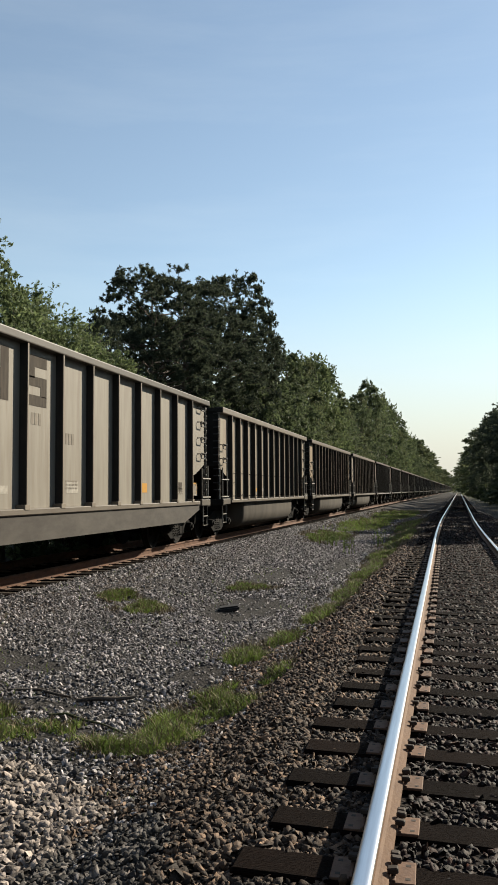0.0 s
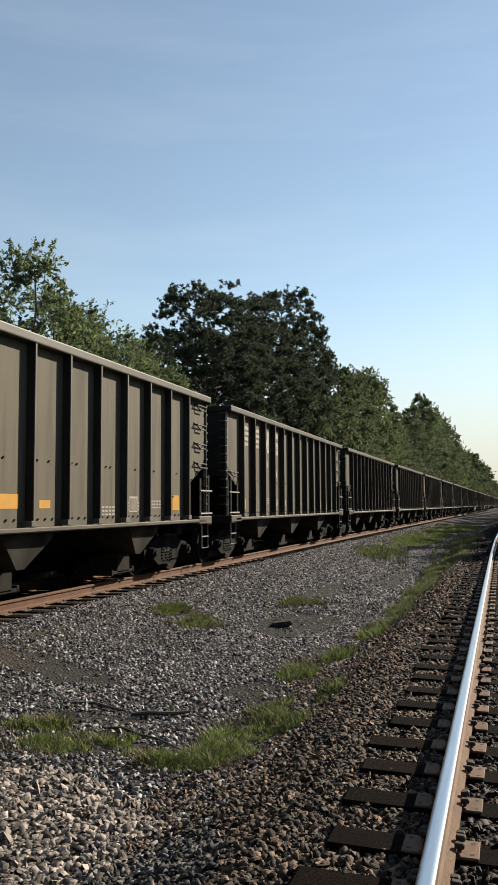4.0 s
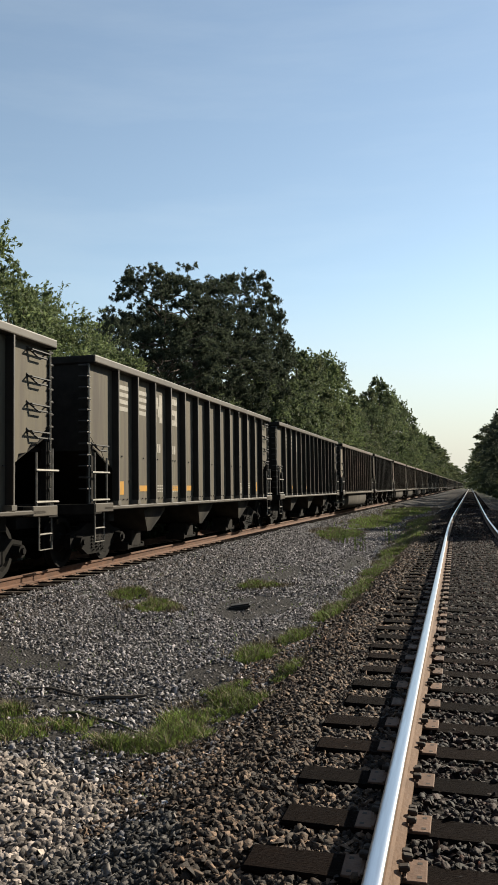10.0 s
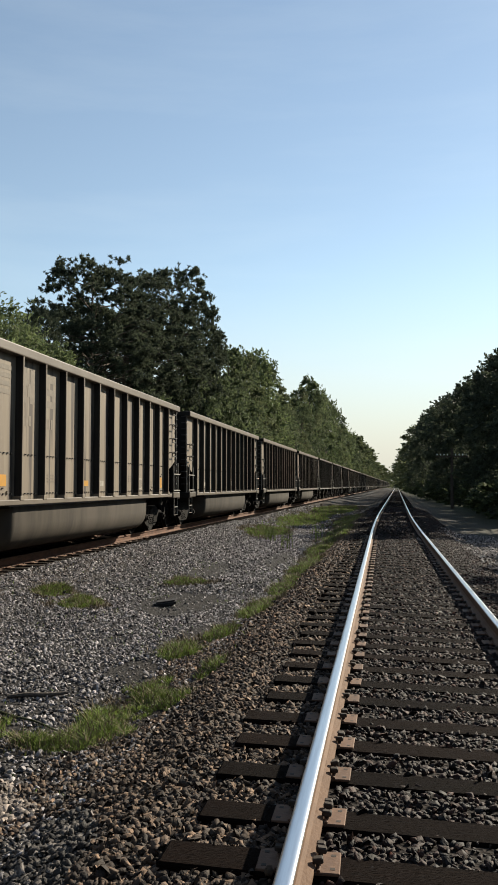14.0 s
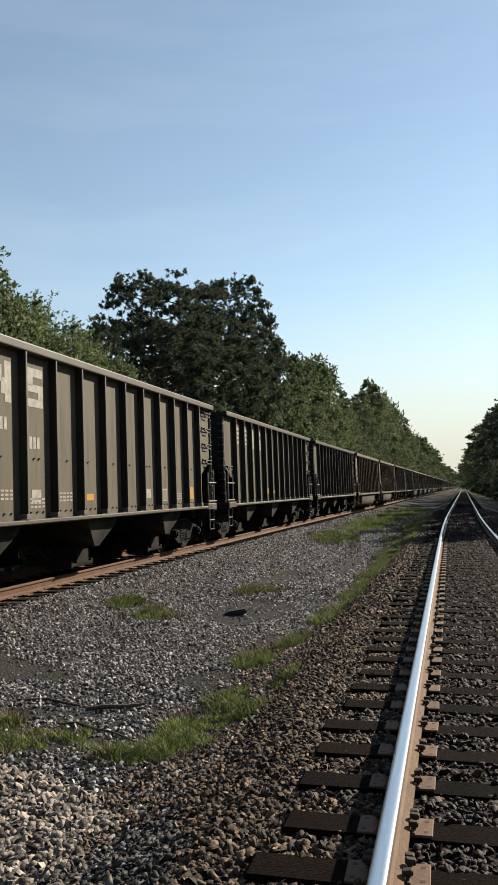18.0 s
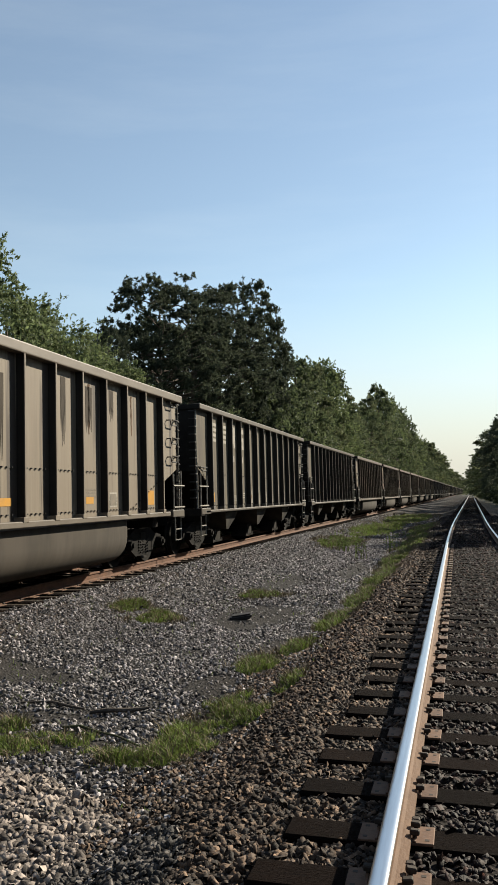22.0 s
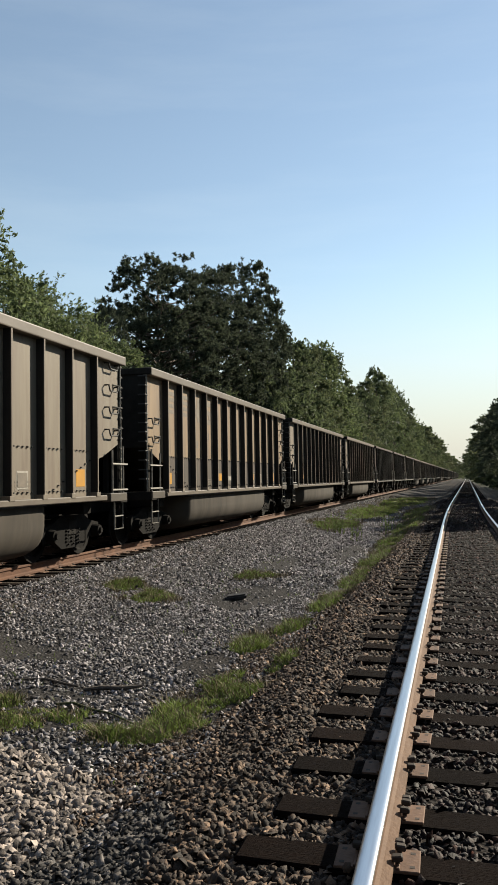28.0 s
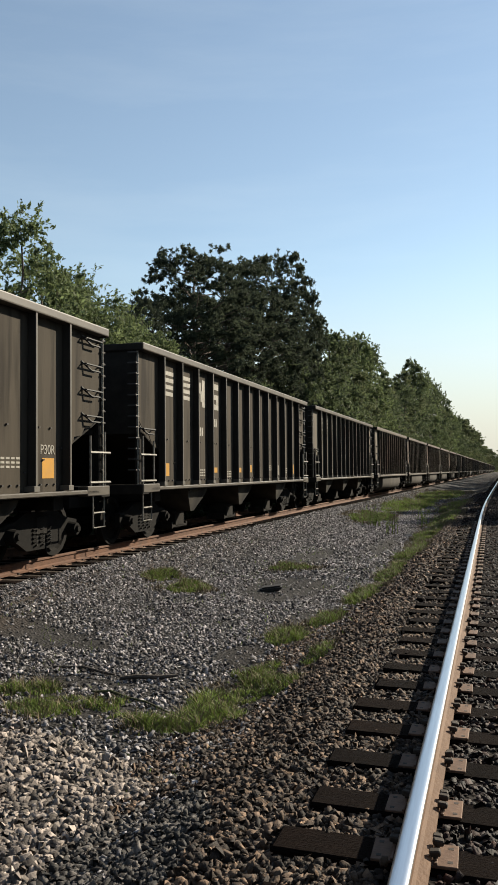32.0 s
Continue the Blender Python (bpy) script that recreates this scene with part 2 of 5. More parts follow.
M["tie"] = material("creosoted_tie", (0.00257, 0.00128, 0.000841), (0.00661, 0.00315, 0.00196), rough=0.95, scale=14, stretch=(0.5, 7, 4), bump=0.8, bump_scale=30, random_value=0.35, spec=0.05)
M["stone"] = material("brown_ballast_stone", (0.0935, 0.0583, 0.0366), (0.0253, 0.0182, 0.0139), rough=0.8, scale=14, island=0.72, spec=0.3, bump=0.35, bump_scale=90, skew=2.4)
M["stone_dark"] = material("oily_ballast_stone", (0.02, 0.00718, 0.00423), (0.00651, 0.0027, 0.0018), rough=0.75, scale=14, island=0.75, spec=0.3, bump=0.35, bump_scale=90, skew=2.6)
# shoulder stones with a patch of shade put into their colour
M["stone_shaded"] = material("shaded_ballast_stone", (0.063, 0.054, 0.0473), (0.027, 0.024, 0.0221), rough=0.75, scale=14, island=0.7, spec=0.3, bump=0.35, bump_scale=90, skew=2.6)
M["stone_grey"] = material("grey_gravel_stone", (0.166, 0.152, 0.153), (0.065, 0.0606, 0.0614), rough=0.8, scale=14, island=0.72, spec=0.3, bump=0.35, bump_scale=90, skew=2.0)
M["stone_pale"] = material("pale_ballast_stone", (0.18, 0.149, 0.128), (0.086, 0.072, 0.063), rough=0.8, scale=14, island=0.62, spec=0.25, bump=0.35, bump_scale=90, skew=1.7)
M["dry_grass"] = material("dry_grass", (0.152, 0.116, 0.068), (0.088, 0.068, 0.0416), rough=0.8, scale=2, island=0.4)
M["bark"] = material("tree_bark", (0.06, 0.045, 0.034), (0.1, 0.08, 0.062), rough=0.9, scale=8, stretch=(3, 3, 0.5), bump=0.8, bump_scale=14)
M["moss"] = material("mossy_wood", (0.05, 0.062, 0.022), (0.04, 0.036, 0.02), rough=0.95, scale=16, bump=0.6)
M["wood"] = material("weathered_stick", (0.04, 0.032, 0.027), (0.075, 0.06, 0.048), rough=0.9, scale=20, bump=0.5)
M["insulator"] = material("pale_insulator_glass", (0.62, 0.68, 0.66), (0.5, 0.58, 0.56), rough=0.12, scale=6, spec=0.6)
M["debris"] = material("black_rubber", (0.013, 0.013, 0.014), (0.022, 0.02, 0.019), rough=0.7, scale=12)


def leaf_material(name, colour, colour2, through=0.35, spec=0.2):
    m = material(name, colour, colour2, rough=0.65, scale=1.2, island=0.4, spec=spec)
    n, l = m.node_tree.nodes, m.node_tree.links
    b = n["Principled BSDF"]
    tr, mix = n.new("ShaderNodeBsdfTranslucent"), n.new("ShaderNodeMixShader")
    src = b.inputs["Base Color"].links[0].from_socket
    l.new(src, tr.inputs[0])
    mix.inputs[0].default_value = through
    l.new(b.outputs[0], mix.inputs[1])
    l.new(tr.outputs[0], mix.inputs[2])
    l.new(mix.outputs[0], n["Material Output"].inputs[0])
    return m


M["grass"] = leaf_material("green_grass", (0.145, 0.2, 0.045), (0.1, 0.135, 0.035), 0.42)
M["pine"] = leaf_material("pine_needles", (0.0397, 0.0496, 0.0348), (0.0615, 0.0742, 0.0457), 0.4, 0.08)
M["leaf"] = leaf_material("broad_leaves", (0.0808, 0.106, 0.0484), (0.134, 0.163, 0.0712), 0.48, 0.2)
M["leaf_mid"] = leaf_material("olive_leaves", (0.0832, 0.0986, 0.0501), (0.119, 0.135, 0.0645), 0.45, 0.15)
M["leaf_dark"] = leaf_material("dark_leaves", (0.0654, 0.083, 0.0432), (0.0926, 0.116, 0.0557), 0.45, 0.12)


# ---- mesh tools ----
def mesh_from(name, verts, faces, mats, index=None, smooth=False):
    me = bpy.data.meshes.new(name)
    me.from_pydata([tuple(v) for v in verts], [], [tuple(f) for f in faces])
    for m in mats if isinstance(mats, (list, tuple)) else [mats]:
        me.materials.append(m)
    if index is not None:
        me.polygons.foreach_set("material_index", index)
    if smooth:
        me.polygons.foreach_set("use_smooth", [True] * len(me.polygons))
    me.update()
    return me


def mesh_fast(name, verts, tris, mat):
    """A mesh from numpy arrays of vertices and triangles."""
    me = bpy.data.meshes.new(name)
    me.vertices.add(len(verts))
    me.vertices.foreach_set("co", np.ascontiguousarray(verts, dtype=np.float32).ravel())
    me.loops.add(3 * len(tris))
    me.loops.foreach_set("vertex_index", np.ascontiguousarray(tris, dtype=np.int32).ravel())
    me.polygons.add(len(tris))
    me.polygons.foreach_set("loop_start", np.arange(0, 3 * len(tris), 3, dtype=np.int32))
    me.materials.append(mat)
    me.update(calc_edges=True)
    me.validate()
    return me


BOX = [(0, 1, 3, 2), (4, 6, 7, 5), (0, 4, 5, 1), (2, 3, 7, 6), (0, 2, 6, 4), (1, 5, 7, 3)]


def boxes(name, spans, mat):
    """One mesh of boxes given as (x0, x1, y0, y1, z0, z1)."""
    v, f = [], []
    for x0, x1, y0, y1, z0, z1 in spans:
        k = len(v)
        v += [(x, y, z) for x in (x0, x1) for y in (y0, y1) for z in (z0, z1)]
        f += [tuple(k + i for i in q) for q in BOX]
    return mesh_from(name, v, f, mat)


def bevelled(name, spans, mat, width=0.01, segments=1):
    bm = bmesh.new()
    for x0, x1, y0, y1, z0, z1 in spans:
        r = bmesh.ops.create_cube(bm, size=1.0, matrix=Matrix.Translation(((x0 + x1) / 2, (y0 + y1) / 2, (z0 + z1) / 2)) @ Matrix.Diagonal((x1 - x0, y1 - y0, z1 - z0, 1)))
    bmesh.ops.bevel(bm, geom=bm.edges[:], offset=width, segments=segments, affect="EDGES", profile=0.6)
    me = bpy.data.meshes.new(name)
    bm.to_mesh(me)
    bm.free()
    me.materials.append(mat)
    return me


def tubes(name, lines, mat, radius=0.012, sides=6):
    """One mesh of round bars along polylines; radius may be one number or one a point."""
    v, f = [], []
    for line in lines:
        pts = [Vector(p) for p in line]
        for i, p in enumerate(pts):
            d = (pts[min(i + 1, len(pts) - 1)] - pts[max(i - 1, 0)]).normalized()
            a = d.cross(Vector((0.31, 0.17, 0.93))).normalized()
            b = d.cross(a)
            r = radius[i] if isinstance(radius, (list, tuple)) else radius
            v += [p + r * (math.cos(2 * math.pi * s / sides) * a + math.sin(2 * math.pi * s / sides) * b) for s in range(sides)]
        k = len(v) - len(pts) * sides
        for i in range(len(pts) - 1):
            for s in range(sides):
                q, w = k + i * sides, (s + 1) % sides
                f.append((q + s, q + w, q + sides + w, q + sides + s))
        f.append(tuple(k + s for s in reversed(range(sides))))
        f.append(tuple(len(v) - sides + s for s in range(sides)))
    return mesh_from(name, v, f, mat, smooth=False)


def prism(name, outline, axis, a, b, mat):
    """A flat outline of (u, w) pulled along an axis from a to b. axis x: (y, z); y: (x, z); z: (x, y)."""
    def at(u, w, t):
        return {"x": (t, u, w), "y": (u, t, w), "z": (u, w, t)}[axis]
    n = len(outline)
    v = [at(u, w, a) for u, w in outline] + [at(u, w, b) for u, w in outline]
    f = [tuple(range(n)), tuple(reversed(range(n, 2 * n)))] + [(i, i + n, (i + 1) % n + n, (i + 1) % n) for i in range(n)]
    me = mesh_from(name, v, f, mat)
    bm = bmesh.new()
    bm.from_mesh(me)
    bmesh.ops.recalc_face_normals(bm, faces=bm.faces)
    bm.to_mesh(me)
    bm.free()
    return me


def child(name, me, parent, m=None, label=""):
    ob = new(name, me)
    ob.parent = parent
    if m is not None:
        ob.matrix_basis = m
    return tagged(ob, label)


def bend(y):
    """How far the line drifts to the right at y, and its slope: a gentle curve between 22 and 44 m."""
    k = 0.0157
    if y < 22:
        return 0.0, 0.0
    if y < 44:
        return k * (y - 22) ** 2 / 44, k * (y - 22) / 22
    return k * (y - 33), k

# ---- ground ----
MAIN, SIDING = 0.7525, -7.5      # centre lines of the two tracks
RAIL_H, TILT_MAIN = 0.17, -0.0266


def ground_z(x, y):
    """The lie of the land across the line, with low humps."""
    u = x - bend(y)[0]
    keys = [(-60, -0.6), (-14, -0.75), (-10.4, -0.62), (-9.2, -0.21), (-5.85, -0.205), (-5.2, -0.32), (-4.3, -0.49), (-1.9, -0.52), (-1.5, -0.48), (-0.85, -0.235), (-0.5, -0.216), (0.0, -0.208), (1.5, -0.236), (2.1, -0.25), (2.35, -0.28), (3.3, -0.6), (4.6, -0.68), (7, -0.6), (60, -0.5)]
    if u <= keys[0][0]:
        z = keys[0][1]
    elif u >= keys[-1][0]:
        z = keys[-1][1]
    else:
        for (a, za), (b, zb) in zip(keys, keys[1:]):
            if a <= u <= b:
                z = za + (zb - za) * (u - a) / (b - a)
                break
    if -5.4 < u < -0.75 or u > 2.4 or u < -9.4:
        z += 0.05 * (noise.noise((x * 0.55, y * 0.4, 1.7))) + 0.02 * noise.noise((x * 2.1, y * 2.1, 4.0))
    # a heap of fresh pale ballast beside the near track
    d = math.hypot((u + 2.75) / 1.35, (y - 3.5) / 1.75)
    if d < 1:
        z += 0.10 * (1 - d * d)
    return z


def steps(*spans):
    out = []
    for a, b, n in spans:
        out += [a + (b - a) * i / n for i in range(n)]
    return out + [spans[-1][1]]


def make_ground():
    xs = steps((-1500, -60, 6), (-60, -14, 8), (-14, -6, 24), (-6, 4.6, 70), (4.6, 14, 12), (14, 60, 6), (60, 1500, 6))
    ys = steps((-300, -20, 6), (-20, 1, 14), (1, 14, 80), (14, 40, 60), (40, 120, 30), (120, 600, 24), (600, 3000, 8))
    v = [(x, y, ground_z(x, y)) for y in ys for x in xs]
    w = len(xs)
    f = [(j * w + i, j * w + i + 1, (j + 1) * w + i + 1, (j + 1) * w + i) for j in range(len(ys) - 1) for i in range(w - 1)]
    m = bpy.data.materials.new("railway_ground")
    m.use_nodes = True
    n, l = m.node_tree.nodes, m.node_tree.links
    b = n["Principled BSDF"]
    b.inputs["Roughness"].default_value = 0.95
    b.inputs["Specular IOR Level"].default_value = 0.15
    geo = n.new("ShaderNodeNewGeometry")
    sep = n.new("ShaderNodeSeparateXYZ")
    l.new(geo.outputs["Position"], sep.inputs[0])
    edge = n.new("ShaderNodeTexNoise")
    edge.inputs["Scale"].default_value, edge.inputs["Detail"].default_value = 0.9, 5
    l.new(geo.outputs["Position"], edge.inputs[0])
    wob = n.new("ShaderNodeMath")
    wob.operation = "MULTIPLY_ADD"
    wob.inputs[1].default_value, wob.inputs[2].default_value = 1.6, -0.8
    l.new(edge.outputs[0], wob.inputs[0])
    add = n.new("ShaderNodeMath")
    l.new(sep.outputs[0], add.inputs[0])
    l.new(wob.outputs[0], add.inputs[1])
    pos = n.new("ShaderNodeMapRange")
    pos.inputs["From Min"].default_value, pos.inputs["From Max"].default_value = -20, 20
    l.new(add.outputs[0], pos.inputs[0])
    ramp = n.new("ShaderNodeValToRGB")
    els = ramp.color_ramp.elements
    stops = [(-20, (0.02, 0.022, 0.01)), (-10.5, (0.02, 0.019, 0.012)), (-9.6, (0.024, 0.019, 0.015)), (-5.6, (0.04, 0.03, 0.024)), (-4.6, (0.023, 0.021, 0.02)),
             (-2.2, (0.021, 0.0185, 0.017)), (-1.2, (0.015, 0.0105, 0.008)), (2.4, (0.009, 0.0064, 0.0048)), (3.0, (0.032, 0.029, 0.027)), (5.2, (0.046, 0.044, 0.032)), (7, (0.027, 0.032, 0.013))]
    while len(els) < len(stops):
        els.new(0.5)
    for e, (x, c) in zip(els, stops):
        e.position, e.color = (x + 20) / 40, (*c, 1)
    l.new(pos.outputs[0], ramp.inputs[0])
    grit = n.new("ShaderNodeTexVoronoi")
    grit.inputs["Scale"].default_value = 34
    l.new(geo.outputs["Position"], grit.inputs["Vector"])
    fine = n.new("ShaderNodeTexNoise")
    fine.inputs["Scale"].default_value, fine.inputs["Detail"].default_value = 14, 8
    l.new(geo.outputs["Position"], fine.inputs[0])
    mr = n.new("ShaderNodeMapRange")
    mr.inputs["To Min"].default_value, mr.inputs["To Max"].default_value = 0.45, 1.5
    l.new(grit.outputs["Color"], mr.inputs[0])
    hsv = n.new("ShaderNodeHueSaturation")
    l.new(mr.outputs[0], hsv.inputs["Value"])
    l.new(ramp.outputs[0], hsv.inputs["Color"])
    l.new(hsv.outputs[0], b.inputs["Base Color"])
    bp = n.new("ShaderNodeBump")
    bp.inputs["Strength"].default_value, bp.inputs["Distance"].default_value = 0.8, 0.02
    l.new(grit.outputs["Distance"], bp.inputs["Height"])
    l.new(bp.outputs[0], b.inputs["Normal"])
    ob = new("ground", mesh_from("ground", v, f, m, smooth=True))
    return tagged(ob, "gravelly railway ground with dark cinders and sparse grass", "ground", kind="structure")


make_ground()

# ---- tracks ----
def rail_mesh(name, x0, side_mat, head_mat):
    """A flat-bottom rail swept along the line; top of the head at z 0."""
    half = [(0.013, 0.0), (0.025, -0.0015), (0.032, -0.005), (0.036, -0.011), (0.037, -0.034), (0.012, -0.048), (0.009, -0.13), (0.03, -0.148), (0.07, -0.158), (0.07, -0.172)]
    ring = half + [(-a, b) for a, b in reversed(half)]
    ys = steps((-25, 22, 12), (22, 44, 14), (44, 420, 20))
    v, f, idx = [], [], []
    n = len(ring)
    for y in ys:
        o = bend(y)[0]
        v += [(x0 + o + a, y, b) for a, b in ring]
    for j in range(len(ys) - 1):
        for i in range(n):
            k = (i + 1) % n
            f.append((j * n + i, j * n + k, (j + 1) * n + k, (j + 1) * n + i))
            idx.append(1 if i in (0, 1, 2, n - 1, n - 2, n - 3, n - 4) else 0)
    f.append(tuple(range(n)))
    idx.append(0)
    me = mesh_from(name, v, f, [side_mat, head_mat], idx)
    me.polygons.foreach_set("use_smooth", [k == 1 for k in idx])
    bm = bmesh.new()
    bm.from_mesh(me)
    bmesh.ops.recalc_face_normals(bm, faces=bm.faces)
    bm.to_mesh(me)
    bm.free()
    return me


TIES = []                        # where the main track's ties lie


def make_track(name, centre, label, side_mat, head_mat, cant, first, piece_to, plates_to, seed, spikes=True):
    rng = random.Random(seed)
    root = tagged(new(name), label, "railway track", kind="structure")
    for s in (-1, 1):
        r = child("rail", rail_mesh("rail", centre + s * 0.7525, side_mat, head_mat), root)
        if s == 1:
            r.location.z = cant
    tie = bevelled("tie", [(-1.3, 1.3, -0.115, 0.115, -0.17, 0.0)], M["tie"], 0.012)
    # tie plate with two raised ribs and square holes' rims
    plate = bevelled("tie_plate", [(-0.17, 0.17, -0.098, 0.098, 0.0, 0.014), (0.078, 0.092, -0.098, 0.098, 0.012, 0.024), (-0.092, -0.078, -0.098, 0.098, 0.012, 0.024)], M["plate"], 0.003)
    # the empty spike holes show as dark squares
    bm = bmesh.new()
    bm.from_mesh(plate)
    for dx, dy in ((0.14, -0.06), (-0.14, 0.06), (0.14, 0.06), (-0.14, -0.06)):
        for g in bmesh.ops.create_cube(bm, size=1.0, matrix=Matrix.Translation((dx, dy, 0.0135)) @ Matrix.Diagonal((0.02, 0.02, 0.003, 1)))["verts"]:
            for q in g.link_faces:
                q.material_index = 1
    bm.to_mesh(plate)
    bm.free()
    plate.materials.append(M["spike"])
    spike = bevelled("spike", [(-0.022, 0.022, -0.016, 0.016, 0.02, 0.045), (-0.009, 0.009, -0.009, 0.009, 0.0, 0.03)], M["spike"], 0.005)
    anchor = bevelled("rail_anchor", [(-0.095, 0.095, -0.014, 0.014, -0.022, 0.012), (-0.1, -0.06, -0.02, 0.02, -0.01, 0.03), (0.06, 0.1, -0.02, 0.02, -0.01, 0.03)], M["spike"], 0.006)
    ys = list(first)
    while ys[-1] < 230:
        ys.append(ys[-1] + rng.uniform(0.5, 0.55))
    while ys[0] > -6:
        ys.insert(0, ys[0] - rng.uniform(0.5, 0.55))
    far = []
    if centre == MAIN:
        TIES.extend(ys)
    z = -0.186
    for y in ys:
        o, sl = bend(y)
        x = centre + o + rng.uniform(-0.04, 0.04)
        turn = pose(x, y, z + cant / 2, rng.uniform(-0.6, 0.6), math.degrees(math.atan2(-cant, 1.505)), -math.degrees(sl) + rng.uniform(-1.2, 1.2))
        if y > piece_to:
            far.append((x - 1.3, x + 1.3, y - 0.115, y + 0.115, z - 0.1, z + cant / 2))
            continue
        child("tie", tie, root, turn)
        if y > plates_to:
            continue
        for s in (-1, 1):
            px, pz = centre + o + s * 0.7525, z + (cant if s == 1 else 0.0)
            p = child("tie_plate", plate, root, pose(px, y, pz, 0, 0, rng.uniform(-1.5, 1.5)))
            for dx, dy in ((-0.085, 0.045), (0.085, -0.045), (0.085, 0.05)) if spikes else ():
                if rng.random() < 0.9:
                    child("spike", spike, p, pose(dx, dy + rng.uniform(-0.01, 0.01), 0.012, rng.uniform(-8, 8), rng.uniform(-10, 10), rng.uniform(-12, 12)))
            if rng.random() < 0.8:
                child("rail_anchor", anchor, root, pose(px, y + 0.145, pz + 0.005, 0, 0, rng.uniform(-4, 4)))
    child("far_ties", boxes("far_ties", far, M["tie"]), root)["kind"] = "stuff"
    return root


make_track("main_track", MAIN, "polished steel rails on dark wooden ties in ballast", M["rail_rust"], M["rail_head"], -0.04, (3.5, 3.98, 4.56, 5.1), 60, 26, 3)
make_track("siding_track", SIDING, "rusty rails on weathered ties under the freight train", M["siding_rust"], M["siding_rust"], 0.0, (3.6,), 60, 24, 5, False)

# ---- freight cars ----
PITCH, HALF = 15.62, 7.075           # coupled length, and half the body's length
SHEET, OUT = 1.5, 1.645               # the side sheets, and the face of ribs and chord
SILL, TOP = 1.03, 3.81
RIBS = [-6.02 + 0.985 * i for i in range(13)]
WIDE_RIBS = [-5.22 + 1.2 * i for i in range(10)]   # the pale gondola has fewer ribs
_cache = {}


def shared(key, make):
    if key not in _cache:
        _cache[key] = make()
    return _cache[key]


def side_sheet(kind, s, stained=False):
    """The side sheet, with the corner below the slope sheet left open at both ends."""
    e = 6.0
    if kind == "hopper":
        notch = [(e, SILL), (e, 1.8), (e + 0.12, 1.84), (e + 0.16, 1.95), (e + 0.4, 1.98), (e + 0.5, 2.1), (e + 0.75, 2.16), (e + 0.9, 2.3), (HALF, 2.42)]
    else:
        notch = [(e, SILL), (e, 1.78), (e + 0.3, 1.84), (e + 0.75, 2.0), (HALF, 2.12)]
    right = notch + [(HALF, TOP - 0.05)]
    outline = right + [(-y, z) for y, z in reversed(right)]
    a = s * SHEET
    return prism("side_sheet", outline, "x", a, a - s * 0.012, M[stained if isinstance(stained, str) else ("hopper_dark" if stained else "hopper_paint") if kind == "hopper" else "tub_stained" if stained else "tub_paint"])


def rib_mesh(kind, s):
    """A rib with shade painted into its web's colour, a lighter outer flange and a small foot."""
    m = M["hopper_rib" if kind == "hopper" else "tub_rib"]
    x0, x1 = sorted((s * SHEET, s * (OUT - 0.012)))
    f0, f1 = sorted((s * (OUT - 0.015), s * OUT))
    foot = sorted((s * SHEET, s * (OUT + 0.02)))
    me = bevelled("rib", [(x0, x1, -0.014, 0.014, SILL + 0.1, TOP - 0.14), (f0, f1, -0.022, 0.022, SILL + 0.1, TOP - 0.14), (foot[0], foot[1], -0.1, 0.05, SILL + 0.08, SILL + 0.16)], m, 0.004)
    me.materials.append(M["rib_web_shade"])
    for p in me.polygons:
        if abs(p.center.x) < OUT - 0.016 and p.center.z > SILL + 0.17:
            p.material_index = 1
    return me


def rivet_rows(kind, s):
    """Bolt heads: a row along the middle and slanting rows over the slope sheets."""
    spans = []
    x0, x1 = sorted((s * SHEET, s * (SHEET + 0.026)))
    def head(y, z):
        spans.append((x0, x1, y - 0.018, y + 0.018, z - 0.011, z + 0.011))
    for i in range(12):
        y0 = RIBS[i] + 0.12
        if kind == "tub":
            for j in range(6):
                head(y0 + j * 0.14, 1.93)
                head(y0 + j * 0.14, SILL + 0.2)
        else:
            for j in range(4):
                if (i * 7 + j * 3) % 5 < 3:
                    head(y0 + j * 0.16, 2.05)
                head(y0 + j * 0.2, SILL + 0.18)
    for side in (-1, 1):
        for j in range(9):
            y = side * (5.72 - j * 0.17)
            if kind == "tub" or j % 3 == 0:
                head(y, 1.76 - j * 0.062)
    return boxes("riveting", spans, M["iron_dark"])


def end_ladder(s, e):
    """The lower ladder at a corner: two stiles and their rungs."""
    x = s * (OUT - 0.04)
    lines = [[(x, e * (HALF - d), SILL - 0.02), (x, e * (HALF - d), 2.06 if d < 0.2 else 1.98)] for d in (0.05, 0.56)]
    lines += [[(x + s * 0.02, e * (HALF + 0.1), z), (x + s * 0.02, e * (HALF - 0.62), z)] for z in (1.22, 1.71)]
    return tubes("ladder", lines, M["grab"], 0.022, 6)


def stirrup(s, e):
    x = s * (OUT - 0.05)
    a, b = e * (HALF - 0.06), e * (HALF - 0.46)
    return tubes("stirrup_step", [[(x, a, SILL), (x, a, 0.48), (x, b, 0.48), (x, b, SILL)], [(x, a, 0.72), (x, b, 0.72)]], M["grab"], 0.016, 6)


def grab_iron(s, style):
    """One grab iron with bracket feet, at its own origin."""
    o = s * 0.09
    if style == "tub":
        lines = [[(0, -0.26, 0.06), (o, -0.26, 0.06), (o, -0.2, -0.05), (o, 0.12, -0.05), (o, 0.2, 0.06), (0, 0.2, 0.06)], [(0, 0.12, 0.1), (o, 0.26, 0.08)]]
    else:
        lines = [[(0, -0.28, 0.0), (o, -0.28, 0.0), (o, 0.28, 0.0), (0, 0.28, 0.0)], [(0, -0.28, 0.05), (o, -0.1, -0.09), (o, 0.2, -0.09)]]
    return tubes("grab_iron", lines, M["iron_dark"], 0.017, 6)


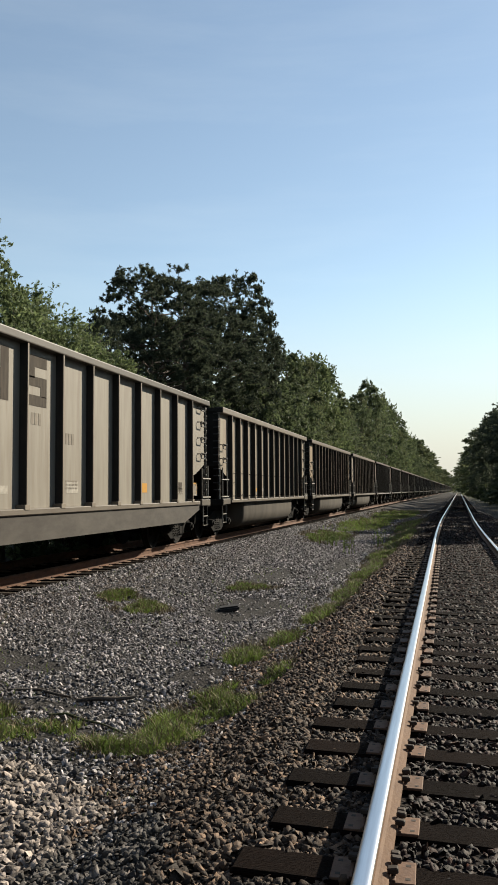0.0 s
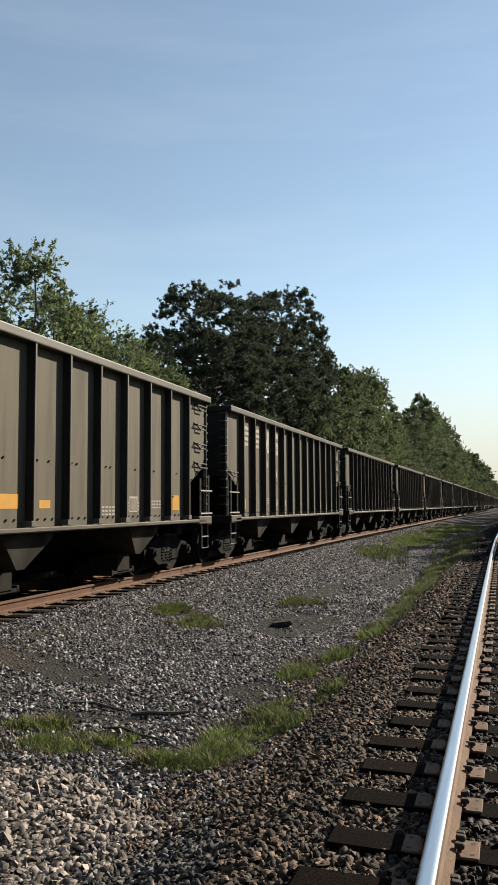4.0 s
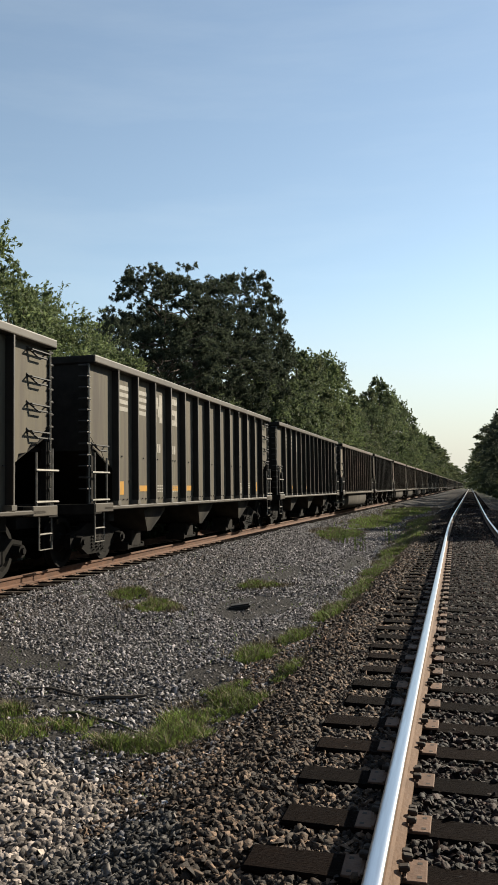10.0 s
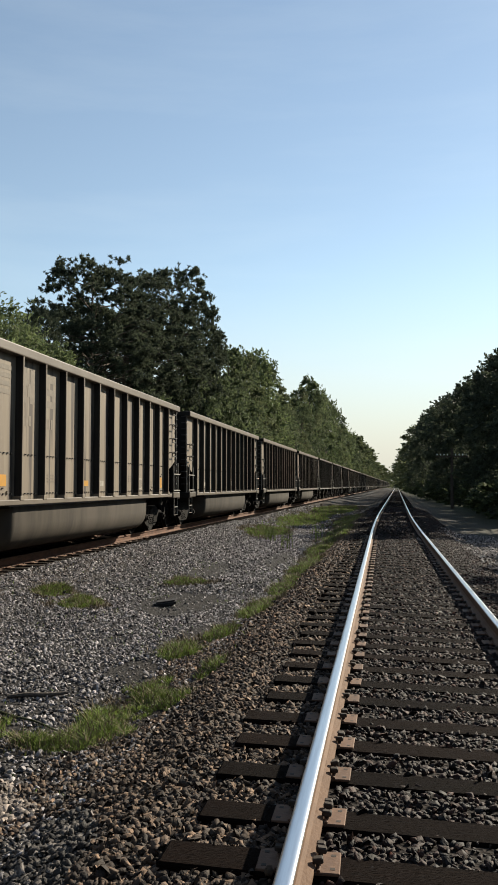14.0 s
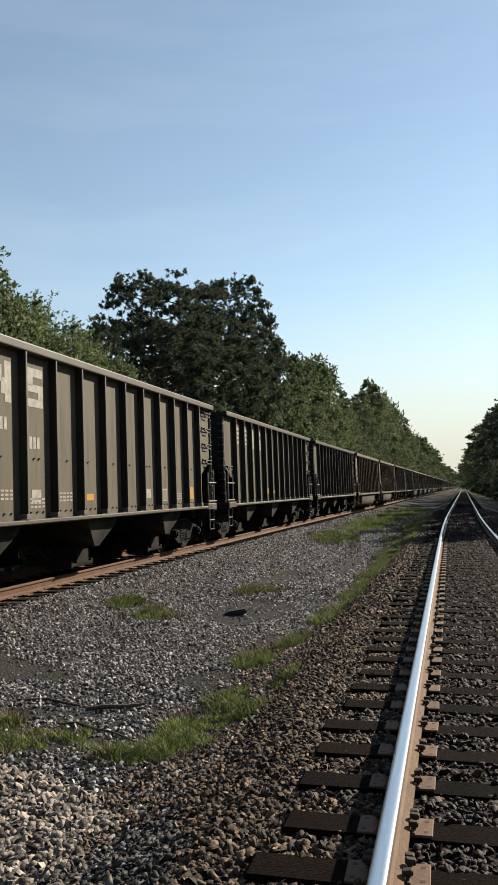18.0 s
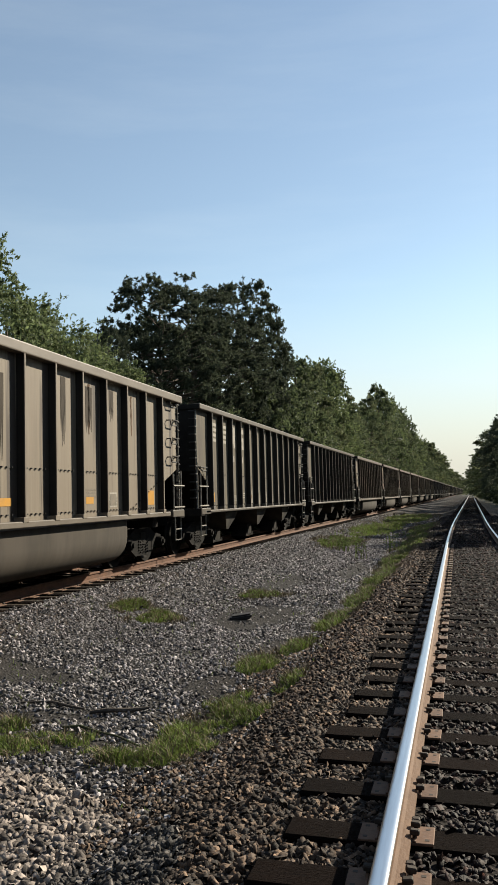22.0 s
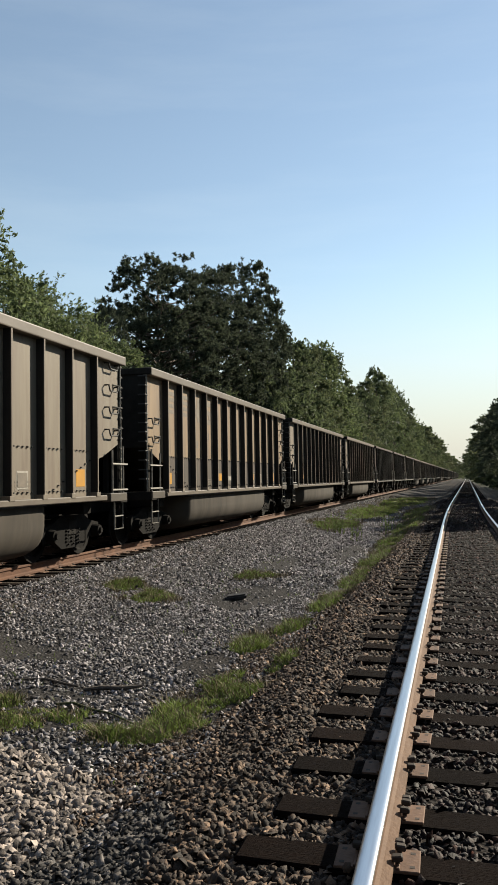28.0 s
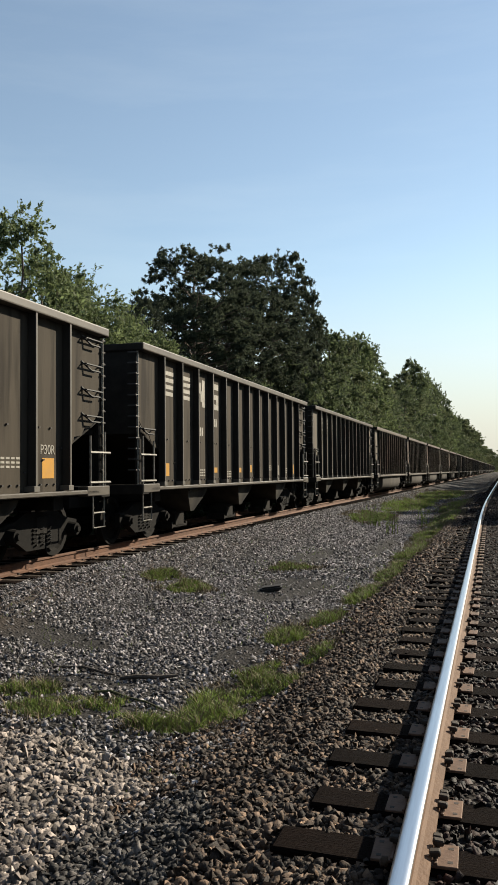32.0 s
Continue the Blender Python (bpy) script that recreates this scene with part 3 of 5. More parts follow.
def corner_rungs(s, e):
    """The narrow ladder up the corner: a pale stile with rungs that stand out past the end."""
    x = s * (SHEET + 0.03)
    lines = [[(x, e * (HALF + 0.015), SILL + 0.05), (x, e * (HALF + 0.015), TOP - 0.16)]]
    lines += [[(x - s * 0.16, e * (HALF + 0.1), z), (x, e * (HALF + 0.1), z), (x, e * (HALF - 0.03), z)] for z in [1.42 + 0.2 * i for i in range(12)]]
    me = tubes("corner_ladder", lines, M["grab"], 0.017, 5)
    me.materials.append(M["iron_dark"])
    for p in me.polygons:
        if p.index >= 7:
            p.material_index = 1
    return me


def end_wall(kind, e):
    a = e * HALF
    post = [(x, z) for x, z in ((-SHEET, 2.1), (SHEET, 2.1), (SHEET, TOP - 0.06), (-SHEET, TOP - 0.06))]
    return prism("end_sheet", post, "y", a, a - e * 0.02, M["shaded_grime"])


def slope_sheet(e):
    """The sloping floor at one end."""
    return prism("slope_sheet", [(e * (HALF - 0.02), 2.25), (e * (HALF - 0.02), 2.28), (e * 4.2, 1.0), (e * 4.2, 0.97)], "x", -SHEET + 0.02, SHEET - 0.02, M["shaded_grime"])


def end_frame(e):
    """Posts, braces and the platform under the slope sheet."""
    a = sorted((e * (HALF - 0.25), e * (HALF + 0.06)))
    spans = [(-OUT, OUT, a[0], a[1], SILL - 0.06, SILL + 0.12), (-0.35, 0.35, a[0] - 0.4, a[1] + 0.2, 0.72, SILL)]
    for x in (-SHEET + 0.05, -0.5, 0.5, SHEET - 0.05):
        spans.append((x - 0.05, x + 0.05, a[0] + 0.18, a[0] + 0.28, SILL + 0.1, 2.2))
    return bevelled("end_frame", spans, M["shaded_grime"], 0.01)


def sill_mesh(kind, s):
    m = M["chord_dark" if kind == "hopper" else "chord"]
    x0, x1 = sorted((s * (SHEET - 0.05), s * (OUT + 0.01)))
    y = HALF - (0.9 if kind == "tub" else 0.35)
    return bevelled("side_sill", [(x0, x1, -y, y, SILL, SILL + (0.1 if kind == "tub" else 0.07))], m, 0.015)


def corner_plate(s, e):
    x0, x1 = sorted((s * (SHEET - 0.02), s * (OUT + 0.01)))
    y0, y1 = sorted((e * (HALF - 0.75), e * (HALF + 0.03)))
    return bevelled("corner_plate", [(x0, x1, y0, y1, SILL - 0.03, SILL + 0.13)], M["chord_dark"], 0.012)


def chord_mesh(kind, s):
    m = M["chord_dark" if kind == "hopper" else "chord"]
    x0, x1 = sorted((s * (SHEET - 0.04), s * (OUT + 0.01)))
    h = 0.135 if kind == "hopper" else 0.17
    return bevelled("top_chord", [(x0, x1, -HALF - 0.02, HALF + 0.02, TOP - h, TOP)], m, 0.02, 2)


def tub_mesh():
    """The rounded tub between the trucks, closed at both ends."""
    v, f = [], []
    prof = [(1.5, 1.0)] + [(0.5 + 1.0 * math.cos(a) ** 0.62, 0.84 - 0.68 * math.sin(a) ** 0.62) for a in [radians(6 + 83.9 * i / 11) for i in range(12)]]
    prof = prof + [(-x, z) for x, z in reversed(prof)]
    ys = [-4.15, -4.0, 4.0, 4.15]
    n = len(prof)
    for y in ys:
        k = 0.97 if abs(y) > 4.1 else 1.0
        v += [(x * k, y, 1.0 + (z - 1.0) * k) for x, z in prof]
    for j in range(3):
        for i in range(n - 1):
            f.append((j * n + i, j * n + i + 1, (j + 1) * n + i + 1, (j + 1) * n + i))
    f += [tuple(range(n)), tuple(reversed(range(3 * n, 4 * n)))]
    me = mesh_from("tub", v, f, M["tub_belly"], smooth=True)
    bm = bmesh.new()
    bm.from_mesh(me)
    bmesh.ops.recalc_face_normals(bm, faces=bm.faces)
    bm.to_mesh(me)
    bm.free()
    return me


def chute_mesh(s):
    """One hopper outlet: a plate that narrows downwards to a blunt point and leans inwards."""
    v = [(s * 1.44, -0.66, 1.0), (s * 1.44, 0.66, 1.0), (s * 1.43, 0.6, 0.9), (s * 1.3, 0.1, 0.5), (s * 1.3, -0.1, 0.5), (s * 1.43, -0.6, 0.9)]
    v += [(s * 0.1, y, z) for _, y, z in v]
    f = [tuple(range(6)), tuple(reversed(range(6, 12)))] + [(i, i + 6, (i + 1) % 6 + 6, (i + 1) % 6) for i in range(6)]
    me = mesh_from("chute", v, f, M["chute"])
    bm = bmesh.new()
    bm.from_mesh(me)
    bmesh.ops.recalc_face_normals(bm, faces=bm.faces)
    bm.to_mesh(me)
    bm.free()
    return me


def door_frame(s):
    """The outlet under a chute: a squat spout with its sliding gate, rack and end lugs."""
    x0, x1 = sorted((s * 0.5, s * 1.0))
    return bevelled("outlet_door", [(x0, x1, -0.26, 0.26, 0.16, 0.52), (x0, x1, -0.42, 0.42, 0.14, 0.2), (x0, x1, -0.48, -0.4, 0.12, 0.27), (x0, x1, 0.38, 0.46, 0.14, 0.24)], M["shaded_grime"], 0.01)


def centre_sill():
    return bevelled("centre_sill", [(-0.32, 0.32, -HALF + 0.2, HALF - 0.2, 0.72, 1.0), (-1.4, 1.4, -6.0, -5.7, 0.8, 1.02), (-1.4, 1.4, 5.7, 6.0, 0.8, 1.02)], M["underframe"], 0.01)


def floor_mesh(kind):
    if kind == "tub":
        return boxes("floor_sheet", [(-SHEET + 0.02, SHEET - 0.02, -5.0, 5.0, 0.985, 1.0)], M["shaded_grime"])
    return boxes("floor_sheet", [(-SHEET + 0.02, SHEET - 0.02, -4.3, 4.3, 1.0, 1.015)], M["shaded_grime"])


def coupler(e):
    a, b = sorted((e * (HALF - 0.1), e * (PITCH / 2 - 0.01)))
    h = sorted((e * (PITCH / 2 - 0.24), e * (PITCH / 2 - 0.005)))
    return bevelled("coupler", [(-0.08, 0.08, a, b, 0.78, 0.94), (-0.17 if e > 0 else -0.09, 0.09 if e > 0 else 0.17, h[0], h[1], 0.72, 1.0)], M["truck_steel"], 0.02)


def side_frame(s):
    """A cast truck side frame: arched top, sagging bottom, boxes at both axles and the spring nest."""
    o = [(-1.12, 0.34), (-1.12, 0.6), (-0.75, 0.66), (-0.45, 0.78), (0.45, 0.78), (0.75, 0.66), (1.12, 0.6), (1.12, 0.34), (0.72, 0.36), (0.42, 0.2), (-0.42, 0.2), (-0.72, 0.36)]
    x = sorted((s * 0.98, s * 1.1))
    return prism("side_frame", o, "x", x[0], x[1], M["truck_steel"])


def springs(s):
    lines = []
    for dy in (-0.2, 0.0, 0.2):
        pts = [(s * (1.085 + 0.045 * math.cos(a)), dy + 0.075 * math.sin(a), 0.27 + 0.27 * i / 30) for i, a in enumerate([i * 0.9 for i in range(31)])]
        lines.append(pts)
    return tubes("spring_nest", lines, M["truck_steel"], 0.018, 4)


def bearing(s):
    bm = bmesh.new()
    bmesh.ops.create_cone(bm, cap_ends=True, segments=14, radius1=0.13, radius2=0.1, depth=0.16, matrix=pose(s * 1.16, 0, 0.457, 0, 90 * s, 0))
    bmesh.ops.create_cone(bm, cap_ends=True, segments=10, radius1=0.06, radius2=0.05, depth=0.04, matrix=pose(s * 1.26, 0, 0.457, 0, 90 * s, 0))
    me = bpy.data.meshes.new("bearing_cap")
    bm.to_mesh(me)
    bm.free()
    me.materials.append(M["truck_steel"])
    return me


def wheelset_mesh():
    """Two flanged wheels on an axle, turning about x at its own origin."""
    v, f = [], []
    prof = [(-0.67, 0.0), (-0.67, 0.09), (-0.68, 0.17), (-0.69, 0.36), (-0.70, 0.44), (-0.675, 0.483), (-0.70, 0.483), (-0.72, 0.457), (-0.81, 0.452), (-0.81, 0.37), (-0.76, 0.34), (-0.75, 0.18), (-0.82, 0.12), (-0.82, 0.0)]
    n = 18
    for s in (1, -1):
        k = len(v)
        for x, r in prof:
            for i in range(n):
                v.append((s * x, r * math.cos(2 * math.pi * i / n), r * math.sin(2 * math.pi * i / n)))
        for j in range(len(prof) - 1):
            for i in range(n):
                w = (i + 1) % n
                f.append((k + j * n + i, k + j * n + w, k + (j + 1) * n + w, k + (j + 1) * n + i))
    k = len(v)
    for x in (-1.1, 1.1):
        v += [(x, 0.08 * math.cos(2 * math.pi * i / 10), 0.08 * math.sin(2 * math.pi * i / 10)) for i in range(10)]
    f += [(k + i, k + (i + 1) % 10, k + 10 + (i + 1) % 10, k + 10 + i) for i in range(10)]
    me = mesh_from("wheelset", v, f, M["wheel_steel"])
    bm = bmesh.new()
    bm.from_mesh(me)
    bmesh.ops.remove_doubles(bm, verts=bm.verts, dist=1e-5)
    bmesh.ops.recalc_face_normals(bm, faces=bm.faces)
    bm.to_mesh(me)
    bm.free()
    return me


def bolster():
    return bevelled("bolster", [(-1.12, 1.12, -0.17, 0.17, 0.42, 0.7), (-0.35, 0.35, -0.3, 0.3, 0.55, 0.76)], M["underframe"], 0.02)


WHEELSETS = []


def add_truck(car, y, detail):
    t = child("truck", shared("bolster", bolster), car, pose(0, y, 0), "grimy cast-steel truck, coloured dark for under-car shade")
    for s in (-1, 1):
        child("side_frame", shared(("sf", s), lambda: side_frame(s)), t)
        if detail:
            child("spring_nest", shared(("sp", s), lambda: springs(s)), t)
            for d in (-0.89, 0.89):
                child("bearing_cap", shared(("bc", s), lambda: bearing(s)), t, pose(0, d, 0))
    for i, d in enumerate((-0.89, 0.89)):
        w = child("wheelset", shared("wheelset", wheelset_mesh), t, pose(0, d, 0.457))
        WHEELSETS.append((i, w))
    return t


def mark(car, name, s, y0, y1, z0, z1, mat, label=""):
    """A flat painted mark on a side sheet, its corner at y0, z0."""
    key = ("mark", s, round(y1 - y0, 2), round(z1 - z0, 2), mat.name)
    a = sorted((0.0, s * 0.003))
    me = shared(key, lambda: boxes(name, [(a[0], a[1], 0, y1 - y0, 0, z1 - z0)], mat))
    return child(name, me, car, pose(s * (SHEET + 0.001), y0, z0), label)


def stripes_mesh(s, n, w, slant, mat):
    a = sorted((0.0, s * 0.003))
    return boxes("stripes", [(a[0], a[1], slant * i, slant * i + w, -0.14 * i, -0.14 * i + 0.085) for i in range(n)], mat)


def letter_mesh(s, shape, mat):
    """Plain stroke shapes in place of the big painted initials."""
    a = sorted((0.0, s * 0.003))
    if shape == 0:
        spans = [(-0.1, 0.06, 0, 0.62), (0.06, 0.16, 0.3, 0.55), (0.14, 0.24, 0.12, 0.36), (0.24, 0.42, 0, 0.62)]
    else:
        spans = [(-0.08, 0.42, 0.48, 0.62), (-0.08, 0.1, 0.34, 0.48), (-0.08, 0.42, 0.24, 0.36), (0.26, 0.42, 0.12, 0.24), (-0.08, 0.42, 0.0, 0.13)]
    return boxes("initial_shape", [(a[0], a[1], y0, y1, z0, z1) for y0, y1, z0, z1 in spans], mat)


def small_bars(s, rows, w, mat, h=0.03, gap=0.06, n=4):
    a = sorted((0.0, s * 0.003))
    spans = []
    for i in range(rows):
        for j in range(n):
            spans.append((a[0], a[1], j * w / n, j * w / n + 0.72 * w / n, -gap * i, -gap * i + h))
    return boxes("data_bars", spans, mat)


def rust_streak(s, seed):
    """A run of rust with ragged edges, hanging down from its own origin."""
    prng = random.Random(seed)
    n = 12
    left = [(-prng.uniform(0.02, 0.06) * (1 - 0.6 * i / n), -1.0 * i / n) for i in range(n + 1)]
    right = [(prng.uniform(0.02, 0.06) * (1 - 0.6 * i / n), -1.0 * i / n) for i in range(n + 1)]
    return prism("rust_streak", left + right[::-1], "x", 0.0, s * 0.003, M["rust_streak"])


def blot(s, seed, wide, tall, mat, hanging):
    """A patch with one ragged edge: sprayed paint that rises in tongues, or a stain that hangs down in runs."""
    prng = random.Random(seed)
    n = 11
    rag = [((i / (n - 1) - 0.5) * wide, tall * (prng.uniform(0.72, 1.0) if i % 2 else prng.uniform(0.25, 0.7))) for i in range(n)]
    pts = [(-wide / 2, 0.0), (wide / 2, 0.0)] + rag[::-1]
    if hanging:
        pts = [(u, tall - w) for u, w in pts]
    return prism("blot", pts, "x", 0.0, s * 0.003, mat)


# odd patches by car: bay, height of the foot, width, height, paint
BLOTS = {-1: [(8, 1.3, 0.34, 0.3, "soot")],
         23: [(4, 1.2, 0.5, 0.62, "chalk"), (5, 1.18, 0.56, 0.7, "chalk"), (6, 1.22, 0.5, 0.5, "chalk"), (7, 1.2, 0.42, 0.34, "chalk"), (8, 1.5, 0.44, 0.4, "chalk"), (9, 1.2, 0.36, 0.3, "chalk")],
         21: [(2, 1.9, 0.2, 1.5, "soot"), (3, 2.3, 0.16, 1.0, "soot"), (4, 2.6, 0.22, 0.9, "soot")],
         22: [(5, 2.0, 0.22, 1.3, "soot"), (7, 2.3, 0.18, 1.2, "soot"), (8, 2.55, 0.26, 0.9, "soot"), (9, 2.9, 0.2, 0.6, "soot")],
         16: [(6, 1.2, 0.2, 1.1, "soot"), (7, 1.2, 0.22, 0.7, "soot"), (9, 1.25, 0.25, 0.4, "soot")],
         27: [(8, 2.2, 0.16, 1.2, "soot"), (10, 1.5, 0.2, 0.9, "soot")]}


def writing(text, size):
    c = bpy.data.curves.new("stencil", "FONT")
    c.body, c.size, c.extrude = text, size, 0.002
    tmp = new("tmp", c)
    dg = bpy.context.evaluated_depsgraph_get()
    me = bpy.data.meshes.new_from_object(tmp.evaluated_get(dg))
    bpy.data.objects.remove(tmp)
    me.materials.clear()
    me.materials.append(M["white_mark"])
    return me


STAINED = {2, 14, 15, 17, 21, 22, 30, 31, 32, 33}   # gondolas with dark streaks down their sides, and the browner hoppers
DEEP_SILL = -1                             # a paler gondola with deep side sills and no belly tub
TWO_TONE = 29                              # a gondola with a sooty lower half


def make_car(kind, k):
    rng = random.Random(1000 + k)
    near, close = k <= 38, k <= 36
    label = ("dark brown coal hopper car with vertical ribs and triangular chutes" if kind == "hopper" and k in STAINED else
             "olive-grey coal hopper car with vertical ribs and triangular chutes" if kind == "hopper" else
             "orange-tan coal gondola car with a dark sooty lower half" if k == TWO_TONE else
             "faded white gondola car with deep sooty side sills" if k == DEEP_SILL else
             "orange-tan coal gondola car streaked with rust" if k == 1 else
             "tan coal gondola car with dark streaks down its ribbed sides" if k in STAINED
             else "tan coal gondola car with vertical ribs and rounded belly tub")
    car = tagged(new("hopper_car" if kind == "hopper" else "gondola_car"), label, "freight car", "cars of the coal train")
    for s in (1, -1):
        look_of = {TWO_TONE: "tub_orange", 1: "tub_streaked", DEEP_SILL: "gondola_paint"}.get(k, k in STAINED)
        child("side_sheet", shared((kind, "sheet", s, look_of), lambda: side_sheet(kind, s, look_of)), car)
        if k == TWO_TONE:
            x0, x1 = sorted((s * SHEET, s * (SHEET + 0.004)))
            child("lower_panel", boxes("lower_panel", [(x0, x1, -5.95, 5.95, SILL + 0.06, 1.92)], M["tub_lower"]), car, None, "sooty dark lower panel")
        child("top_chord", shared((kind, "chord", s), lambda: chord_mesh(kind, s)) if k != DEEP_SILL else chord_mesh("hopper", s), car, None, "weathered top chord")
        child("side_sill", shared((kind, "sill", s), lambda: sill_mesh(kind, s)), car)
        if k == DEEP_SILL:
            child("deep_sill", prism("deep_sill", [(-6.2, SILL), (-6.2, 0.9), (-5.0, 0.62), (5.0, 0.62), (6.2, 0.9), (6.2, SILL)], "x", s * (OUT - 0.03), s * (OUT - 0.06), M["gondola_sill"]), car, None, "deep sooty side sill")
        if s == 1 or close:
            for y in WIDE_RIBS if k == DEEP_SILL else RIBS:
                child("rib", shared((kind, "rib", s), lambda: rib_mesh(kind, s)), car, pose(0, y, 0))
        if near and s == 1 and k != DEEP_SILL:
            child("riveting", shared((kind, "rivets", s), lambda: rivet_rows(kind, s)), car)["kind"] = "stuff"
        for e in (-1, 1):
            child("corner_plate", shared(("corner", s, e), lambda: corner_plate(s, e)), car)
            if near:
                child("ladder", shared(("ladder", s, e), lambda: end_ladder(s, e)), car, None, "worn steel ladder")
                child("stirrup_step", shared(("stirrup", s, e), lambda: stirrup(s, e)), car)
                child("corner_ladder", shared(("rungs", s, e), lambda: corner_rungs(s, e)), car)
                g = shared(("grab", s, kind), lambda: grab_iron(s, kind))
                zs = (2.26, 2.66) if e == -1 and kind == "tub" else (2.2, 2.64) if e == -1 and kind == "hopper" else (2.3, 2.72, 3.14, 3.56)
                for z in zs[:1] if (e == -1 and kind == "hopper") else zs:
                    child("grab_iron", g, car, pose(s * SHEET, e * (HALF - 0.4), z))
    for e in (-1, 1):
        child("end_sheet", shared((kind, "end", e), lambda: end_wall(kind, e)), car, None, "grimy end sheet, blackened for the shade between cars")
        child("slope_sheet", shared(("slope", e), lambda: slope_sheet(e)), car)
        child("end_frame", shared(("endframe", e), lambda: end_frame(e)), car)
        child("coupler", shared(("coupler", e), lambda: coupler(e)), car)
        child("end_chord", shared(("endchord", e), lambda: bevelled("end_chord", [(-OUT, OUT, min(e * (HALF + 0.05), e * (HALF - 0.08)), max(e * (HALF + 0.05), e * (HALF - 0.08)), TOP - 0.15, TOP - 0.01)], M["shaded_grime"], 0.02)), car)
        add_truck(car, e * 5.85, near)
    child("centre_sill", shared("csill", centre_sill), car)
    child("floor_sheet", shared((kind, "floor"), lambda: floor_mesh(kind)), car)
    if kind == "tub" and k != DEEP_SILL:
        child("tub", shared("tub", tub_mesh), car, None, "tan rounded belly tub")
    elif kind == "hopper":
        for y in (-3.62, 0.1, 4.02):
            for s in (1, -1):
                c = child("chute", shared(("chute", s), lambda: chute_mesh(s)), car, pose(0, y, 0))
                if near:
                    child("outlet_door", shared(("odoor", s), lambda: door_frame(s)), c)
    if not near:
        return car
    # painted marks on the side that faces the other track
    s = 1
    white, dark, yellow = M["white_mark"], M["dark_mark"], M["yellow_mark"]
    ink = white if kind == "hopper" else dark
    bay = [RIBS[i] + 0.3 for i in range(12)] if k != DEEP_SILL else [WIDE_RIBS[min(i, 9)] + 0.35 for i in range(12)]
    wide = 0.62
    if kind == "hopper" or (rng.random() < 0.7 and k != DEEP_SILL):
        st = shared(("stripes", kind), lambda: stripes_mesh(1, 4, wide, -0.015, ink))
        for i in (0, 1):
            child("stripes", st, car, pose(SHEET + 0.001, bay[i] - 0.12, 3.36), "faded painted stripes")
        for i, shape in ((2, 0), (3, 1)):
            child("initial_shape", shared(("letter", shape, kind), lambda: letter_mesh(1, shape, ink)), car, pose(SHEET + 0.001, bay[i] + 0.04, 2.86))
    if k == DEEP_SILL:
        for i, shape in ((1, 0), (2, 1)):
            child("initial_shape", letter_mesh(1, shape, M["soot"]), car, Matrix.Translation((SHEET + 0.002, bay[i] - 0.02, 2.75)) @ Matrix.Diagonal((1, 1.25, 1.3, 1)), "large faded dark initial")
    nb = shared(("nbars", kind), lambda: small_bars(1, 1, 0.36, ink, 0.19, 0.3, 3))
    for i in (2, 3):
        child("car_number", nb, car, pose(SHEET + 0.001, bay[i], 2.45 if rng.random() < 0.6 else 2.2))["kind"] = "stuff"
    db = shared(("dbars", kind), lambda: small_bars(1, 3, 0.5, ink, 0.03, 0.06, 4))
    for i in rng.sample([2, 3, 4, 8, 9, 10], 4):
        child("data_stencil", db, car, pose(SHEET + 0.001, bay[i], rng.uniform(1.35, 1.6)))["kind"] = "stuff"
    mark(car, "reflector_patch", s, bay[0] - 0.12, bay[0] + 0.24, 1.3, 1.56, yellow, "yellow reflective square")
    for i in rng.sample([1, 3, 4, 5, 6, 8], 3):
        w = rng.choice((0.3, 0.46))
        mark(car, "reflector_patch", s, bay[i] + 0.05, bay[i] + 0.05 + w, 1.36, 1.36 + rng.choice((0.12, 0.2)), yellow if rng.random() < 0.7 else white)
    mark(car, "reflector_patch", s, bay[11] + 0.08, bay[11] + 0.42, 1.3, 1.6, yellow, "yellow reflective square")
    mark(car, "notice_panel", s, bay[9] + 0.06, bay[9] + 0.4, 1.28, 1.56, white, "white-framed data panel")
    mark(car, "notice_face", s, bay[9] + 0.09, bay[9] + 0.37, 1.31, 1.53, dark).location.x += 0.004
    for i, z, long in {24: [(7, 3.55, 1.1), (7, 2.2, 0.85)], 29: [(6, 3.5, 0.7)], 22: [(8, 3.5, 0.9), (10, 3.5, 0.8)], 14: [(9, 3.5, 0.6)]}.get(k, []):
        child("rust_streak", shared(("rust", i % 2), lambda: rust_streak(1, i)), car, Matrix.Translation((SHEET + 0.001, bay[i] + 0.2, z)) @ Matrix.Diagonal((1, 1, long, 1)), "brown rust streak")
    for n, (i, z, wide_, tall_, paint) in enumerate(BLOTS.get(k, [])):
        child("blot", blot(1, 40 * k + n, wide_, tall_, M[paint], paint == "soot"), car, pose(SHEET + 0.001, bay[i] + 0.2, z), "pale sprayed patch" if paint == "chalk" else "dark soot stain")
    if k in (9, 19):
        child("stencil", shared("h65", lambda: writing("H65", 0.22)), car, pose(SHEET + 0.004, bay[11] + 0.02, 1.66, 90, 0, 90))
    if k == 32:
        child("stencil", shared("p30r", lambda: writing("P30R", 0.2)), car, pose(SHEET + 0.004, bay[11] + 0.02, 1.66, 90, 0, 90))
    if k == TWO_TONE:
        for c in car.children:
            if c.name.startswith(("reflector_patch", "notice", "data_stencil", "riveting")):
                c.location.x += 0.005
    return car


